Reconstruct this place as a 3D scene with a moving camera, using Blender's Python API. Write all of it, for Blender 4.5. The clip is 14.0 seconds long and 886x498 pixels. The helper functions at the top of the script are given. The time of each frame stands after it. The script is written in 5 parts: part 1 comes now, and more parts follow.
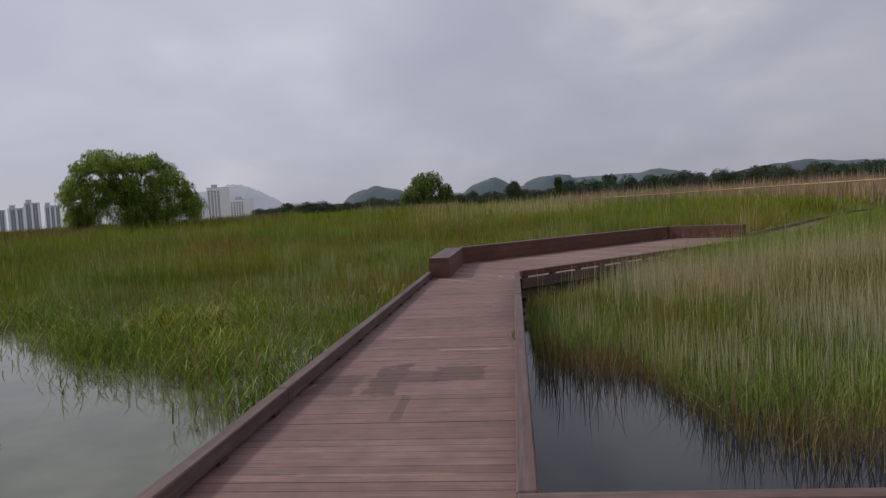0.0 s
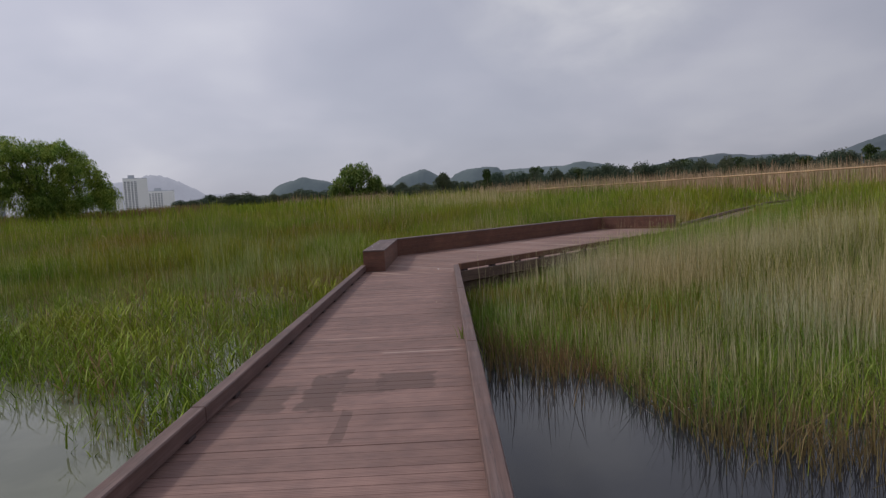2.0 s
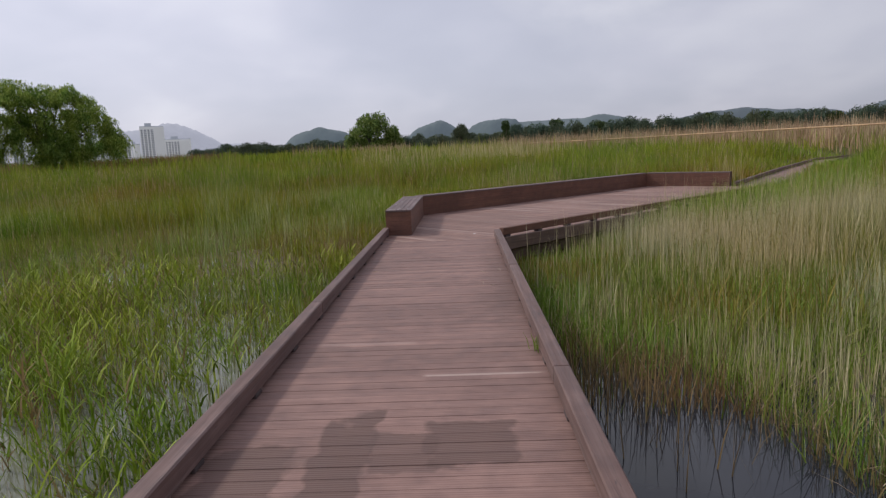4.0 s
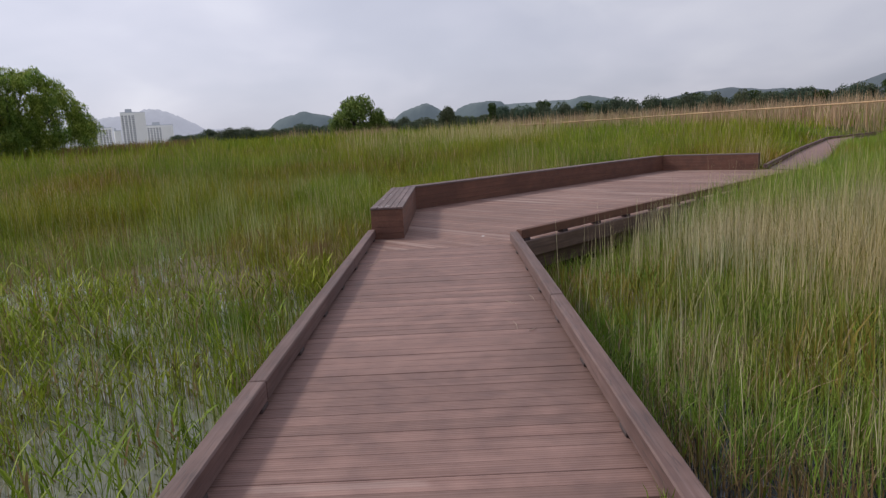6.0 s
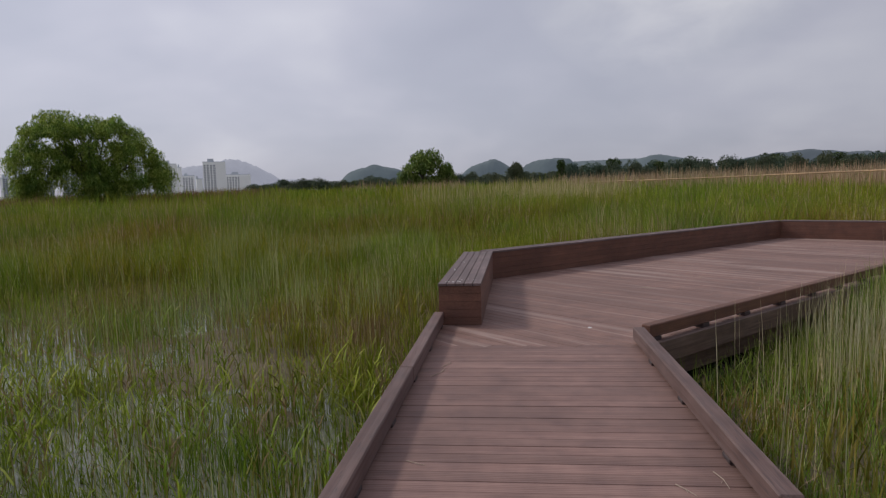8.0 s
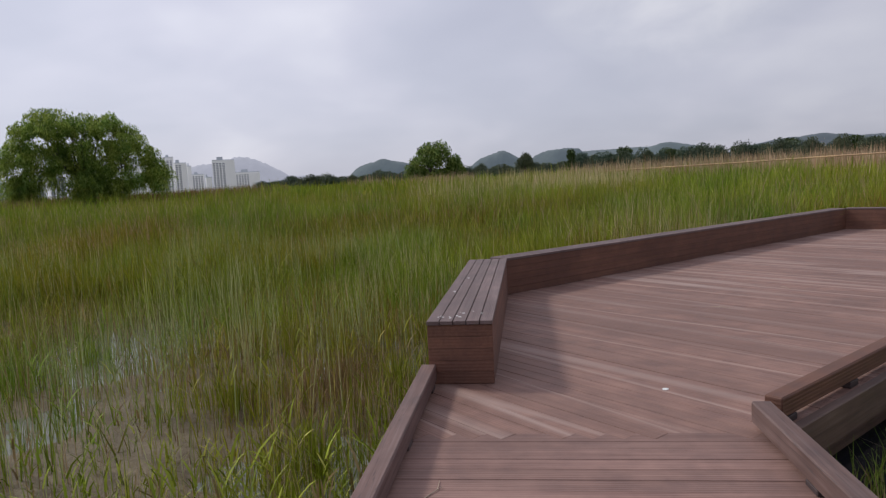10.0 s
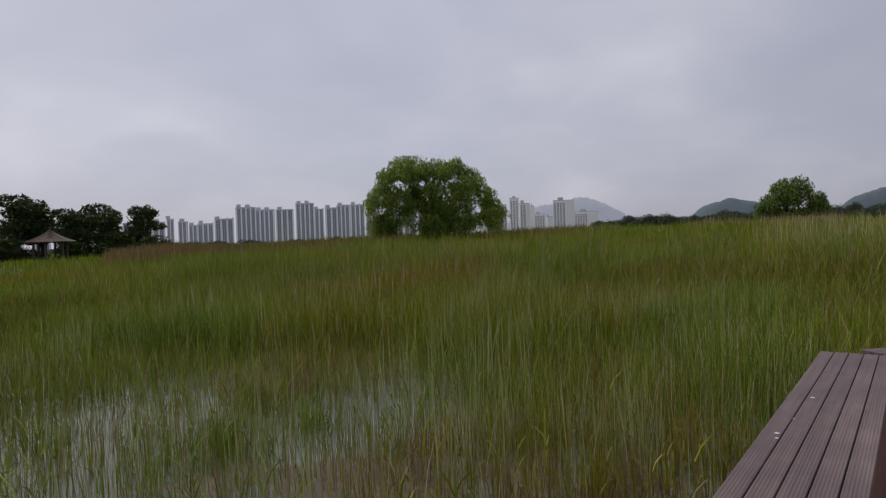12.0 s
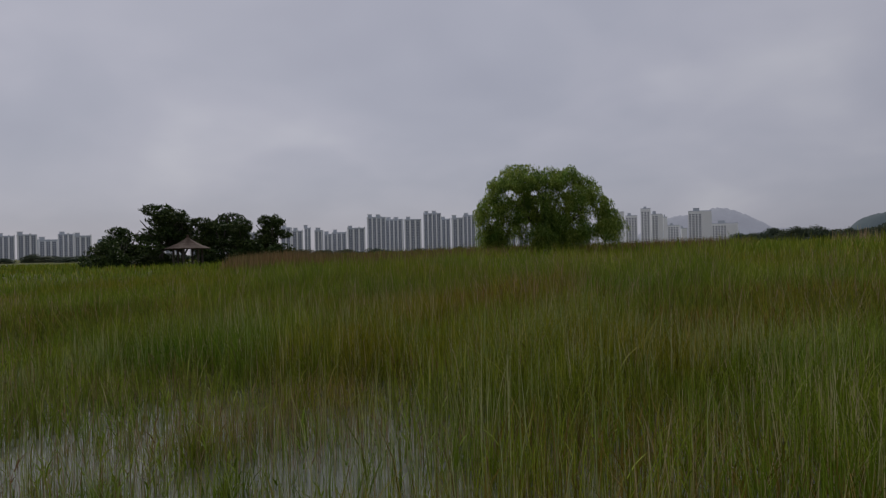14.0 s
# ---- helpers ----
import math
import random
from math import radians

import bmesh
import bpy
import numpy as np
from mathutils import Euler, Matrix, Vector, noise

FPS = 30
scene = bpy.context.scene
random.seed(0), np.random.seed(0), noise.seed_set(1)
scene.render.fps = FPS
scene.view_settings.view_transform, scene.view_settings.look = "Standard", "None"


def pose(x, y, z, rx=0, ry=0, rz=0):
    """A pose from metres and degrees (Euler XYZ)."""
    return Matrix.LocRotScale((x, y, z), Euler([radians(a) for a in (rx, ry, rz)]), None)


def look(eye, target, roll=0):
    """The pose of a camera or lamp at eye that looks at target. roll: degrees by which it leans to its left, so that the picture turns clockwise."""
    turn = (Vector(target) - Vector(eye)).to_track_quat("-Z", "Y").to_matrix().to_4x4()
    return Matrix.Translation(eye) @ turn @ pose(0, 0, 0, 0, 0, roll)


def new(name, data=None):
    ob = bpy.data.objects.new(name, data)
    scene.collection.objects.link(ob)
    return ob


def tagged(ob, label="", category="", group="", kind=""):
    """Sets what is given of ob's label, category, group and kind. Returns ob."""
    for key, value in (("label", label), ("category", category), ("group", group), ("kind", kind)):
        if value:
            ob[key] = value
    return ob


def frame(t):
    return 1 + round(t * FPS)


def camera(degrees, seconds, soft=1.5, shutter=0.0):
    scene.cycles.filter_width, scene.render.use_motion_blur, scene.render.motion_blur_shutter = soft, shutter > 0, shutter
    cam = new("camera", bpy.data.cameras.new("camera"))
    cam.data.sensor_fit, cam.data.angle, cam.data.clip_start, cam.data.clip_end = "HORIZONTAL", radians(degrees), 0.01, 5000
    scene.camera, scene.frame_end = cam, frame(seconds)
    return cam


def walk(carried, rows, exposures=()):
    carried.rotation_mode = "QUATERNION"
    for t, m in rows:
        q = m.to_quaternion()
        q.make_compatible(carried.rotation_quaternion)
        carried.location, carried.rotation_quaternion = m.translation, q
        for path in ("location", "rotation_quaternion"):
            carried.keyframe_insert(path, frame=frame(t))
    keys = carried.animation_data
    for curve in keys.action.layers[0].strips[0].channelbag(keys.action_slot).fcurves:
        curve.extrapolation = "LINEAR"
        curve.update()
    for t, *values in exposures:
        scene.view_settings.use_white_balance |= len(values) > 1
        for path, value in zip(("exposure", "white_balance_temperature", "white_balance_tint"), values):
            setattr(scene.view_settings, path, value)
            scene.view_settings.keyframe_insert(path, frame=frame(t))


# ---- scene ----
def gaze(x, y, z, yaw, pitch, roll):
    """A camera pose: yaw to the left, pitch upwards, roll as in look()."""
    return pose(x, y, z, 0, 0, yaw) @ pose(0, 0, 0, 90 + pitch) @ pose(0, 0, 0, 0, 0, roll)


cam = camera(67.7, 14.0, soft=1.3)
PATH = [
    (0, gaze(0.964, -2.481, 1.514, 6.30, -3.42, -3.05)),
    (0.5, gaze(0.999, -2.326, 1.490, 1.25, -2.81, -2.67)),
    (1, gaze(1.006, -2.207, 1.470, 0.87, -3.11, -2.30)),
    (1.5, gaze(0.879, -2.050, 1.479, -1.58, -2.46, -3.06)),
    (2, gaze(0.768, -1.779, 1.470, 0.21, -4.44, -3.01)),
    (2.5, gaze(0.678, -1.380, 1.464, 1.91, -6.14, -1.08)),
    (2.7, gaze(0.623, -1.206, 1.473, 1.16, -5.63, -1.04)),
    (4.8, gaze(0.274, 1.390, 1.454, 2.22, -9.87, -2.85)),
    (5, gaze(0.238, 1.626, 1.403, 1.16, -7.85, -1.23)),
    (5.5, gaze(0.177, 2.135, 1.443, -0.19, -9.25, -3.54)),
    (6, gaze(0.143, 2.738, 1.445, 0.70, -9.96, -2.95)),
    (6.5, gaze(0.034, 3.311, 1.470, 3.24, -7.59, -2.70)),
    (7, gaze(-0.039, 3.952, 1.446, 14.05, -5.84, -1.32)),
    (7.5, gaze(-0.103, 4.510, 1.439, 7.44, -4.93, -0.14)),
    (9.8, gaze(-0.292, 7.295, 1.421, 4.87, -6.74, -2.85)),
    (10, gaze(-0.275, 7.539, 1.396, 7.03, -5.66, -2.81)),
    (10.5, gaze(-0.269, 8.170, 1.398, 9.07, -5.36, -0.85)),
    (11, gaze(-0.263, 8.808, 1.402, 11.52, -6.70, -2.56)),
    (11.5, gaze(-0.319, 9.489, 1.420, 22.01, -3.77, -0.53)),
    (12, gaze(-0.369, 9.881, 1.406, 35.42, -1.04, -1.90)),
    (12.5, gaze(-0.350, 10.450, 1.437, 43.38, 1.25, 0.24)),
    (13, gaze(-0.370, 11.020, 1.450, 46.35, 2.49, -0.28)),
    (13.5, gaze(-0.385, 11.600, 1.445, 49.27, 0.11, 0.60)),
    (14, gaze(-0.390, 12.170, 1.450, 46.30, 0.14, -1.13)),
]
EXPOSURES = [(0, -0.23), (1.0, -0.17), (2.0, -0.15), (2.7, 0.0), (4.8, 0.28), (6.4, 0.28), (7.0, -0.06), (7.6, -0.13), (9.8, 0.18), (11.5, 0.18), (12, -0.27), (12.5, -0.45), (13.0, -0.68), (14, -0.66)]
walk(cam, PATH, EXPOSURES)

# ---------------------------------------------------------------- light
SUN_ELEVATION, SUN_AZIMUTH = 40, -68   # azimuth clockwise from +y


def node(tree, kind, **values):
    n = tree.nodes.new(kind)
    for key, value in values.items():
        if key in n.inputs:
            n.inputs[key].default_value = value
    return n


def ramp(tree, stops):
    n = tree.nodes.new("ShaderNodeValToRGB")
    el = n.color_ramp.elements
    while len(el) < len(stops):
        el.new(0.5)
    for e, (p, c) in zip(el, stops):
        e.position, e.color = p, (*c, 1)
    return n


def mixed(tree, blend, fac, a, b):
    n = tree.nodes.new("ShaderNodeMix")
    n.data_type, n.blend_type = "RGBA", blend
    for i, v in ((0, fac), (6, a), (7, b)):
        if isinstance(v, bpy.types.NodeSocket):
            tree.links.new(v, n.inputs[i])
        elif i == 0:
            n.inputs[i].default_value = v
        else:
            n.inputs[i].default_value = (*v, 1)
    return n.outputs[2]


def math_node(t, op, a, b=None):
    n = t.nodes.new("ShaderNodeMath")
    n.operation = op
    for i, v in enumerate((a, b)):
        if v is None:
            continue
        if isinstance(v, bpy.types.NodeSocket):
            t.links.new(v, n.inputs[i])
        else:
            n.inputs[i].default_value = v
    return n.outputs[0]


def build_world():
    world = bpy.data.worlds.new("overcast_sky")
    scene.world = world
    world.use_nodes = True
    t = world.node_tree
    t.nodes.clear()
    link = t.links.new
    sky = t.nodes.new("ShaderNodeTexSky")
    sky.sky_type, sky.sun_disc = "NISHITA", False
    sky.sun_elevation, sky.sun_rotation = radians(SUN_ELEVATION), radians(SUN_AZIMUTH)
    clear = t.nodes.new("ShaderNodeVectorMath")
    clear.operation = "SCALE"
    clear.inputs["Scale"].default_value = 0.09
    link(sky.outputs[0], clear.inputs[0])
    co = t.nodes.new("ShaderNodeTexCoord")
    # cloud layer: the direction laid out on a flat ceiling of cloud
    sep = t.nodes.new("ShaderNodeSeparateXYZ")
    link(co.outputs["Generated"], sep.inputs[0])
    up = t.nodes.new("ShaderNodeMath")
    up.operation = "MAXIMUM"
    link(sep.outputs["Z"], up.inputs[0])
    up.inputs[1].default_value = 0.0
    lift = t.nodes.new("ShaderNodeMath")
    lift.operation = "ADD"
    link(up.outputs[0], lift.inputs[0])
    lift.inputs[1].default_value = 0.42
    flat = t.nodes.new("ShaderNodeVectorMath")
    flat.operation = "DIVIDE"
    link(co.outputs["Generated"], flat.inputs[0])
    three = t.nodes.new("ShaderNodeCombineXYZ")
    for i in range(3):
        link(lift.outputs[0], three.inputs[i])
    link(three.outputs[0], flat.inputs[1])
    big = node(t, "ShaderNodeTexNoise", Scale=1.9, Detail=3.0, Roughness=0.45, Distortion=0.25)
    small = node(t, "ShaderNodeTexNoise", Scale=6.0, Detail=4.0, Roughness=0.5, Distortion=0.3)
    link(flat.outputs[0], big.inputs["Vector"])
    link(flat.outputs[0], small.inputs["Vector"])
    blend = mixed(t, "MIX", 0.12, big.outputs["Fac"], small.outputs["Fac"])
    cloud = ramp(t, [(0.30, (0.432, 0.442, 0.535)), (0.47, (0.478, 0.487, 0.580)), (0.58, (0.528, 0.530, 0.622)), (0.75, (0.64, 0.638, 0.712))])
    link(blend, cloud.inputs[0])
    # the layer is brighter overhead than towards the horizon
    lo = ramp(t, [(0.0, (0.83, 0.83, 0.84)), (0.10, (0.90, 0.90, 0.905)), (0.35, (1.0, 1.0, 1.0)), (1.0, (1.12, 1.12, 1.12))])
    link(up.outputs[0], lo.inputs[0])
    graded = mixed(t, "MULTIPLY", 1.0, cloud.outputs[0], lo.outputs[0])
    # the veiled sun brightens its own side of the cloud layer
    toward = t.nodes.new("ShaderNodeVectorMath")
    toward.operation = "DOT_PRODUCT"
    link(co.outputs["Generated"], toward.inputs[0])
    toward.inputs[1].default_value = (math.sin(radians(SUN_AZIMUTH)), math.cos(radians(SUN_AZIMUTH)), 0.25)
    veil = t.nodes.new("ShaderNodeMapRange")
    veil.inputs["From Min"].default_value, veil.inputs["From Max"].default_value = -1, 1
    veil.inputs["To Min"].default_value, veil.inputs["To Max"].default_value = 0.62, 1.3
    link(toward.outputs["Value"], veil.inputs[0])
    lit = t.nodes.new("ShaderNodeVectorMath")
    lit.operation = "SCALE"
    link(graded, lit.inputs[0])
    link(veil.outputs[0], lit.inputs["Scale"])
    # a thinner, brighter bank of cloud to the north-north-east
    bank = t.nodes.new("ShaderNodeVectorMath")
    bank.operation = "DOT_PRODUCT"
    link(co.outputs["Generated"], bank.inputs[0])
    bank.inputs[1].default_value = (math.sin(radians(13)) * math.cos(radians(21)), math.cos(radians(13)) * math.cos(radians(21)), math.sin(radians(21)))
    thin = ramp(t, [(0.972, (0, 0, 0)), (0.999, (1, 1, 1))])
    link(bank.outputs["Value"], thin.inputs[0])
    wisps = ramp(t, [(0.30, (0, 0, 0)), (0.70, (1, 1, 1))])
    link(small.outputs["Fac"], wisps.inputs[0])
    brighter = mixed(t, "MIX", math_node(t, "MULTIPLY", thin.outputs[0], math_node(t, "ADD", math_node(t, "MULTIPLY", wisps.outputs[0], 0.7), 0.12)), lit.outputs[0], (0.80, 0.79, 0.82))
    both = mixed(t, "MIX", 0.9, clear.outputs[0], brighter)
    bg = t.nodes.new("ShaderNodeBackground")
    link(both, bg.inputs["Color"])
    bg.inputs["Strength"].default_value = 1.0
    out = t.nodes.new("ShaderNodeOutputWorld")
    link(bg.outputs[0], out.inputs[0])


build_world()
sun = new("sun", bpy.data.lights.new("sun", "SUN"))
sun.data.energy, sun.data.angle, sun.data.color = 1.7, radians(7.5), (1.0, 0.96, 0.9)
a, e = radians(SUN_AZIMUTH), radians(SUN_ELEVATION)
sun.matrix_world = look((math.sin(a) * math.cos(e) * 50, math.cos(a) * math.cos(e) * 50, math.sin(e) * 50), (0, 0, 0))


# ---------------------------------------------------------------- materials
def material(name):
    m = bpy.data.materials.new(name)
    m.use_nodes = True
    t = m.node_tree
    return m, t, t.nodes["Principled BSDF"], t.links.new


def bump(t, height, strength, distance, after=None):
    b = t.nodes.new("ShaderNodeBump")
    b.inputs["Strength"].default_value, b.inputs["Distance"].default_value = strength, distance
    t.links.new(height, b.inputs["Height"])
    if after is not None:
        t.links.new(after, b.inputs["Normal"])
    return b.outputs[0]


def wood(name, dark, light, stain, grey=0.0, groove=0.0, rough=0.72, along=0, tones=(0.84, 1.12), blocky=False, cracks=False, streaks=False, ribs="Y"):
    """Composite or weathered timber whose grain runs along one local axis of the board."""
    m, t, p, link = material(name)
    co = t.nodes.new("ShaderNodeTexCoord")
    info = t.nodes.new("ShaderNodeObjectInfo")
    geo = t.nodes.new("ShaderNodeNewGeometry")
    shift = t.nodes.new("ShaderNodeVectorMath")
    shift.operation = "ADD"
    link(co.outputs["Object"], shift.inputs[0])
    off = t.nodes.new("ShaderNodeVectorMath")
    off.operation = "SCALE"
    off.inputs[0].default_value = (13.0, 7.0, 3.0)
    link(info.outputs["Random"], off.inputs["Scale"])
    link(off.outputs[0], shift.inputs[1])
    stretch = t.nodes.new("ShaderNodeMapping")
    stretch.inputs["Scale"].default_value = [(1.2 if i == along else 34.0) for i in range(3)]
    link(shift.outputs[0], stretch.inputs[0])
    grain = node(t, "ShaderNodeTexNoise", Scale=1.0, Detail=6.0, Roughness=0.65)
    link(stretch.outputs[0], grain.inputs["Vector"])
    world_stain = node(t, "ShaderNodeTexNoise", Scale=0.9, Detail=5.0, Roughness=0.6)
    link(geo.outputs["Position"], world_stain.inputs["Vector"])
    blotch = node(t, "ShaderNodeTexNoise", Scale=5.5, Detail=4.0, Roughness=0.55)
    link(geo.outputs["Position"], blotch.inputs["Vector"])
    g = ramp(t, [(0.3, dark), (0.72, light)])
    link(grain.outputs["Fac"], g.inputs[0])
    tone = ramp(t, [(0.0, (tones[0],) * 3), (1.0, (tones[1],) * 3)])
    link(info.outputs["Random"], tone.inputs[0])
    col = mixed(t, "MULTIPLY", 1.0, g.outputs[0], tone.outputs[0])
    s = ramp(t, [(0.38, (1, 1, 1)), (0.56, (0, 0, 0))])
    link(world_stain.outputs["Fac"], s.inputs[0])
    col = mixed(t, "MIX", math_node(t, "MULTIPLY", s.outputs[0], 0.55), col, stain)
    b = ramp(t, [(0.34, (0.83, 0.81, 0.83)), (0.5, (0.98, 0.97, 0.98)), (0.66, (1.12, 1.12, 1.13))])
    link(blotch.outputs["Fac"], b.inputs[0])
    col = mixed(t, "MULTIPLY", 1.0, col, b.outputs[0])
    if blocky:
        # squarish damp patches on the boardwalk, left where things were dragged off, and some pale boards
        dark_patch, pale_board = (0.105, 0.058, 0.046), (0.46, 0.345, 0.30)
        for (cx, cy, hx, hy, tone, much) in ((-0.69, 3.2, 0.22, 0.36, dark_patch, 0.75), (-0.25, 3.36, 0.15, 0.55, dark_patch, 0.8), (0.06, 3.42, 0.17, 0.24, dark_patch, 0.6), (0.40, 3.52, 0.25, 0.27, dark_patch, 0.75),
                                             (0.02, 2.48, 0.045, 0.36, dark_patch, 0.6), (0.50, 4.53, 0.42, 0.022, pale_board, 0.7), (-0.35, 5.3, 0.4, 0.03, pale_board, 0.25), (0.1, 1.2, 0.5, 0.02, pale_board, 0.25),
                                             # soft-edged darker strips along both kerbs
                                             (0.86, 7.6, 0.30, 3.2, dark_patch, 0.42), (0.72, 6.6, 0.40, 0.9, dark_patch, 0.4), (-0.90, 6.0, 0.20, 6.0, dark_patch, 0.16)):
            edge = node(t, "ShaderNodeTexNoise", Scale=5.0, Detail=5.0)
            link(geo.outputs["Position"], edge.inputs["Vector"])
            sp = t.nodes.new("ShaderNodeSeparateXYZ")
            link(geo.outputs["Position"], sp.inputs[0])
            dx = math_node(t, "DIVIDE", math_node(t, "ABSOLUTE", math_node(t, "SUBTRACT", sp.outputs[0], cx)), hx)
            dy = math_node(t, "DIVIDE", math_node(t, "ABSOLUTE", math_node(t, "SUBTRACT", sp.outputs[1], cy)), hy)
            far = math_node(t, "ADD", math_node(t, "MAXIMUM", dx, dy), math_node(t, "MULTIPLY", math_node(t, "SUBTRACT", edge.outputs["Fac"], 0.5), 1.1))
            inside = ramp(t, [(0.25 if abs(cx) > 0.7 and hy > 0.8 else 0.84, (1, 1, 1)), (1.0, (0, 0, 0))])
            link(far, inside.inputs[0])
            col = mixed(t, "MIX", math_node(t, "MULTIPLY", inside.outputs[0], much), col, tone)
    if streaks:
        # pale worn streaks and damp bands that follow the plaza's boards
        turned = t.nodes.new("ShaderNodeMapping")
        turned.inputs["Rotation"].default_value = (0, 0, radians(45))
        link(geo.outputs["Position"], turned.inputs[0])
        for scale, stops, tone, much in (((0.09, 1.9, 1), ((0.475, 0), (0.505, 1), (0.51, 1), (0.522, 0)), (0.46, 0.345, 0.30), 0.45), ((0.12, 4.2, 1), ((0.57, 0), (0.70, 1)), (0.42, 0.315, 0.275), 0.45), ((0.15, 1.2, 1), ((0.52, 0), (0.66, 1)), (0.16, 0.088, 0.07), 0.5)):
            longways = t.nodes.new("ShaderNodeMapping")
            longways.inputs["Scale"].default_value = scale
            link(turned.outputs[0], longways.inputs[0])
            band = node(t, "ShaderNodeTexNoise", Scale=1.0, Detail=1.0, Roughness=0.4)
            link(longways.outputs[0], band.inputs["Vector"])
            pick = ramp(t, [(p, (v, v, v)) for p, v in stops])
            link(band.outputs["Fac"], pick.inputs[0])
            col = mixed(t, "MIX", math_node(t, "MULTIPLY", pick.outputs[0], much), col, tone)
    if cracks:
        long_way = t.nodes.new("ShaderNodeMapping")
        long_way.inputs["Scale"].default_value = [(0.8 if i == along else 26.0) for i in range(3)]
        link(shift.outputs[0], long_way.inputs[0])
        split = node(t, "ShaderNodeTexNoise", Scale=1.0, Detail=3.0, Roughness=0.5)
        link(long_way.outputs[0], split.inputs["Vector"])
        line = ramp(t, [(0.484, (0, 0, 0)), (0.497, (1, 1, 1)), (0.503, (1, 1, 1)), (0.516, (0, 0, 0))])
        link(split.outputs["Fac"], line.inputs[0])
        col = mixed(t, "MIX", math_node(t, "MULTIPLY", line.outputs[0], 0.55), col, (0.05, 0.036, 0.034))
    if grey:
        worn = ramp(t, [(0.45, (0, 0, 0)), (0.7, (1, 1, 1))])
        link(grain.outputs["Fac"], worn.inputs[0])
        col = mixed(t, "MIX", math_node(t, "MULTIPLY", worn.outputs[0], grey), col, (0.36, 0.33, 0.33))
    link(col, p.inputs["Base Color"])
    r = t.nodes.new("ShaderNodeMapRange")
    r.inputs["To Min"].default_value, r.inputs["To Max"].default_value = rough - 0.14, rough + 0.12
    link(blotch.outputs["Fac"], r.inputs[0])
    link(r.outputs[0], p.inputs["Roughness"])
    n = bump(t, grain.outputs["Fac"], 0.5, 0.004)
    if groove:
        w = t.nodes.new("ShaderNodeTexWave")
        w.bands_direction = ribs
        w.inputs["Scale"].default_value = groove
        link(co.outputs["Object"], w.inputs["Vector"])
        n = bump(t, w.outputs["Fac"], 0.5, 0.0025, n)
    link(n, p.inputs["Normal"])
    return m


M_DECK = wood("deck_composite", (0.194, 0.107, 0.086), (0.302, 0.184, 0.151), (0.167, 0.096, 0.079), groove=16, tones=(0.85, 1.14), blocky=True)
M_PLAZA = wood("plaza_composite", (0.199, 0.106, 0.081), (0.307, 0.181, 0.142), (0.170, 0.095, 0.075), groove=16, tones=(0.9, 1.1), streaks=True)
M_BENCH = wood("bench_composite", (0.130, 0.056, 0.036), (0.205, 0.095, 0.060), (0.105, 0.046, 0.031), groove=14, ribs="Z")
M_BENCH_TOP = wood("bench_slats", (0.125, 0.082, 0.076), (0.205, 0.148, 0.138), (0.108, 0.073, 0.068), groove=24)
M_KERB = wood("kerb_timber", (0.118, 0.066, 0.055), (0.196, 0.122, 0.104), (0.096, 0.054, 0.045), grey=0.08, cracks=True)
M_FRAME = wood("frame_timber", (0.092, 0.054, 0.042), (0.175, 0.112, 0.088), (0.075, 0.045, 0.036), grey=0.06, cracks=True)
M_BLOCK = wood("dark_block", (0.055, 0.036, 0.034), (0.10, 0.068, 0.064), (0.045, 0.03, 0.03))
M_RAIL = wood("bamboo_rail", (0.42, 0.26, 0.13), (0.62, 0.41, 0.22), (0.30, 0.19, 0.11))


def plain(name, color, rough=0.8, vary=0.25, scale=3.0, bumpy=0.0, metal=0.0):
    m, t, p, link = material(name)
    geo = t.nodes.new("ShaderNodeNewGeometry")
    n1 = node(t, "ShaderNodeTexNoise", Scale=scale, Detail=6.0, Roughness=0.6)
    n2 = node(t, "ShaderNodeTexNoise", Scale=scale * 9, Detail=3.0, Roughness=0.6)
    link(geo.outputs["Position"], n1.inputs["Vector"])
    link(geo.outputs["Position"], n2.inputs["Vector"])
    f = mixed(t, "MIX", 0.35, n1.outputs["Fac"], n2.outputs["Fac"])
    r = ramp(t, [(0.3, tuple(c * (1 - vary) for c in color)), (0.7, tuple(min(1, c * (1 + vary)) for c in color))])
    link(f, r.inputs[0])
    link(r.outputs[0], p.inputs["Base Color"])
    p.inputs["Roughness"].default_value, p.inputs["Metallic"].default_value = rough, metal
    if bumpy:
        link(bump(t, f, 0.8, bumpy), p.inputs["Normal"])
    return m


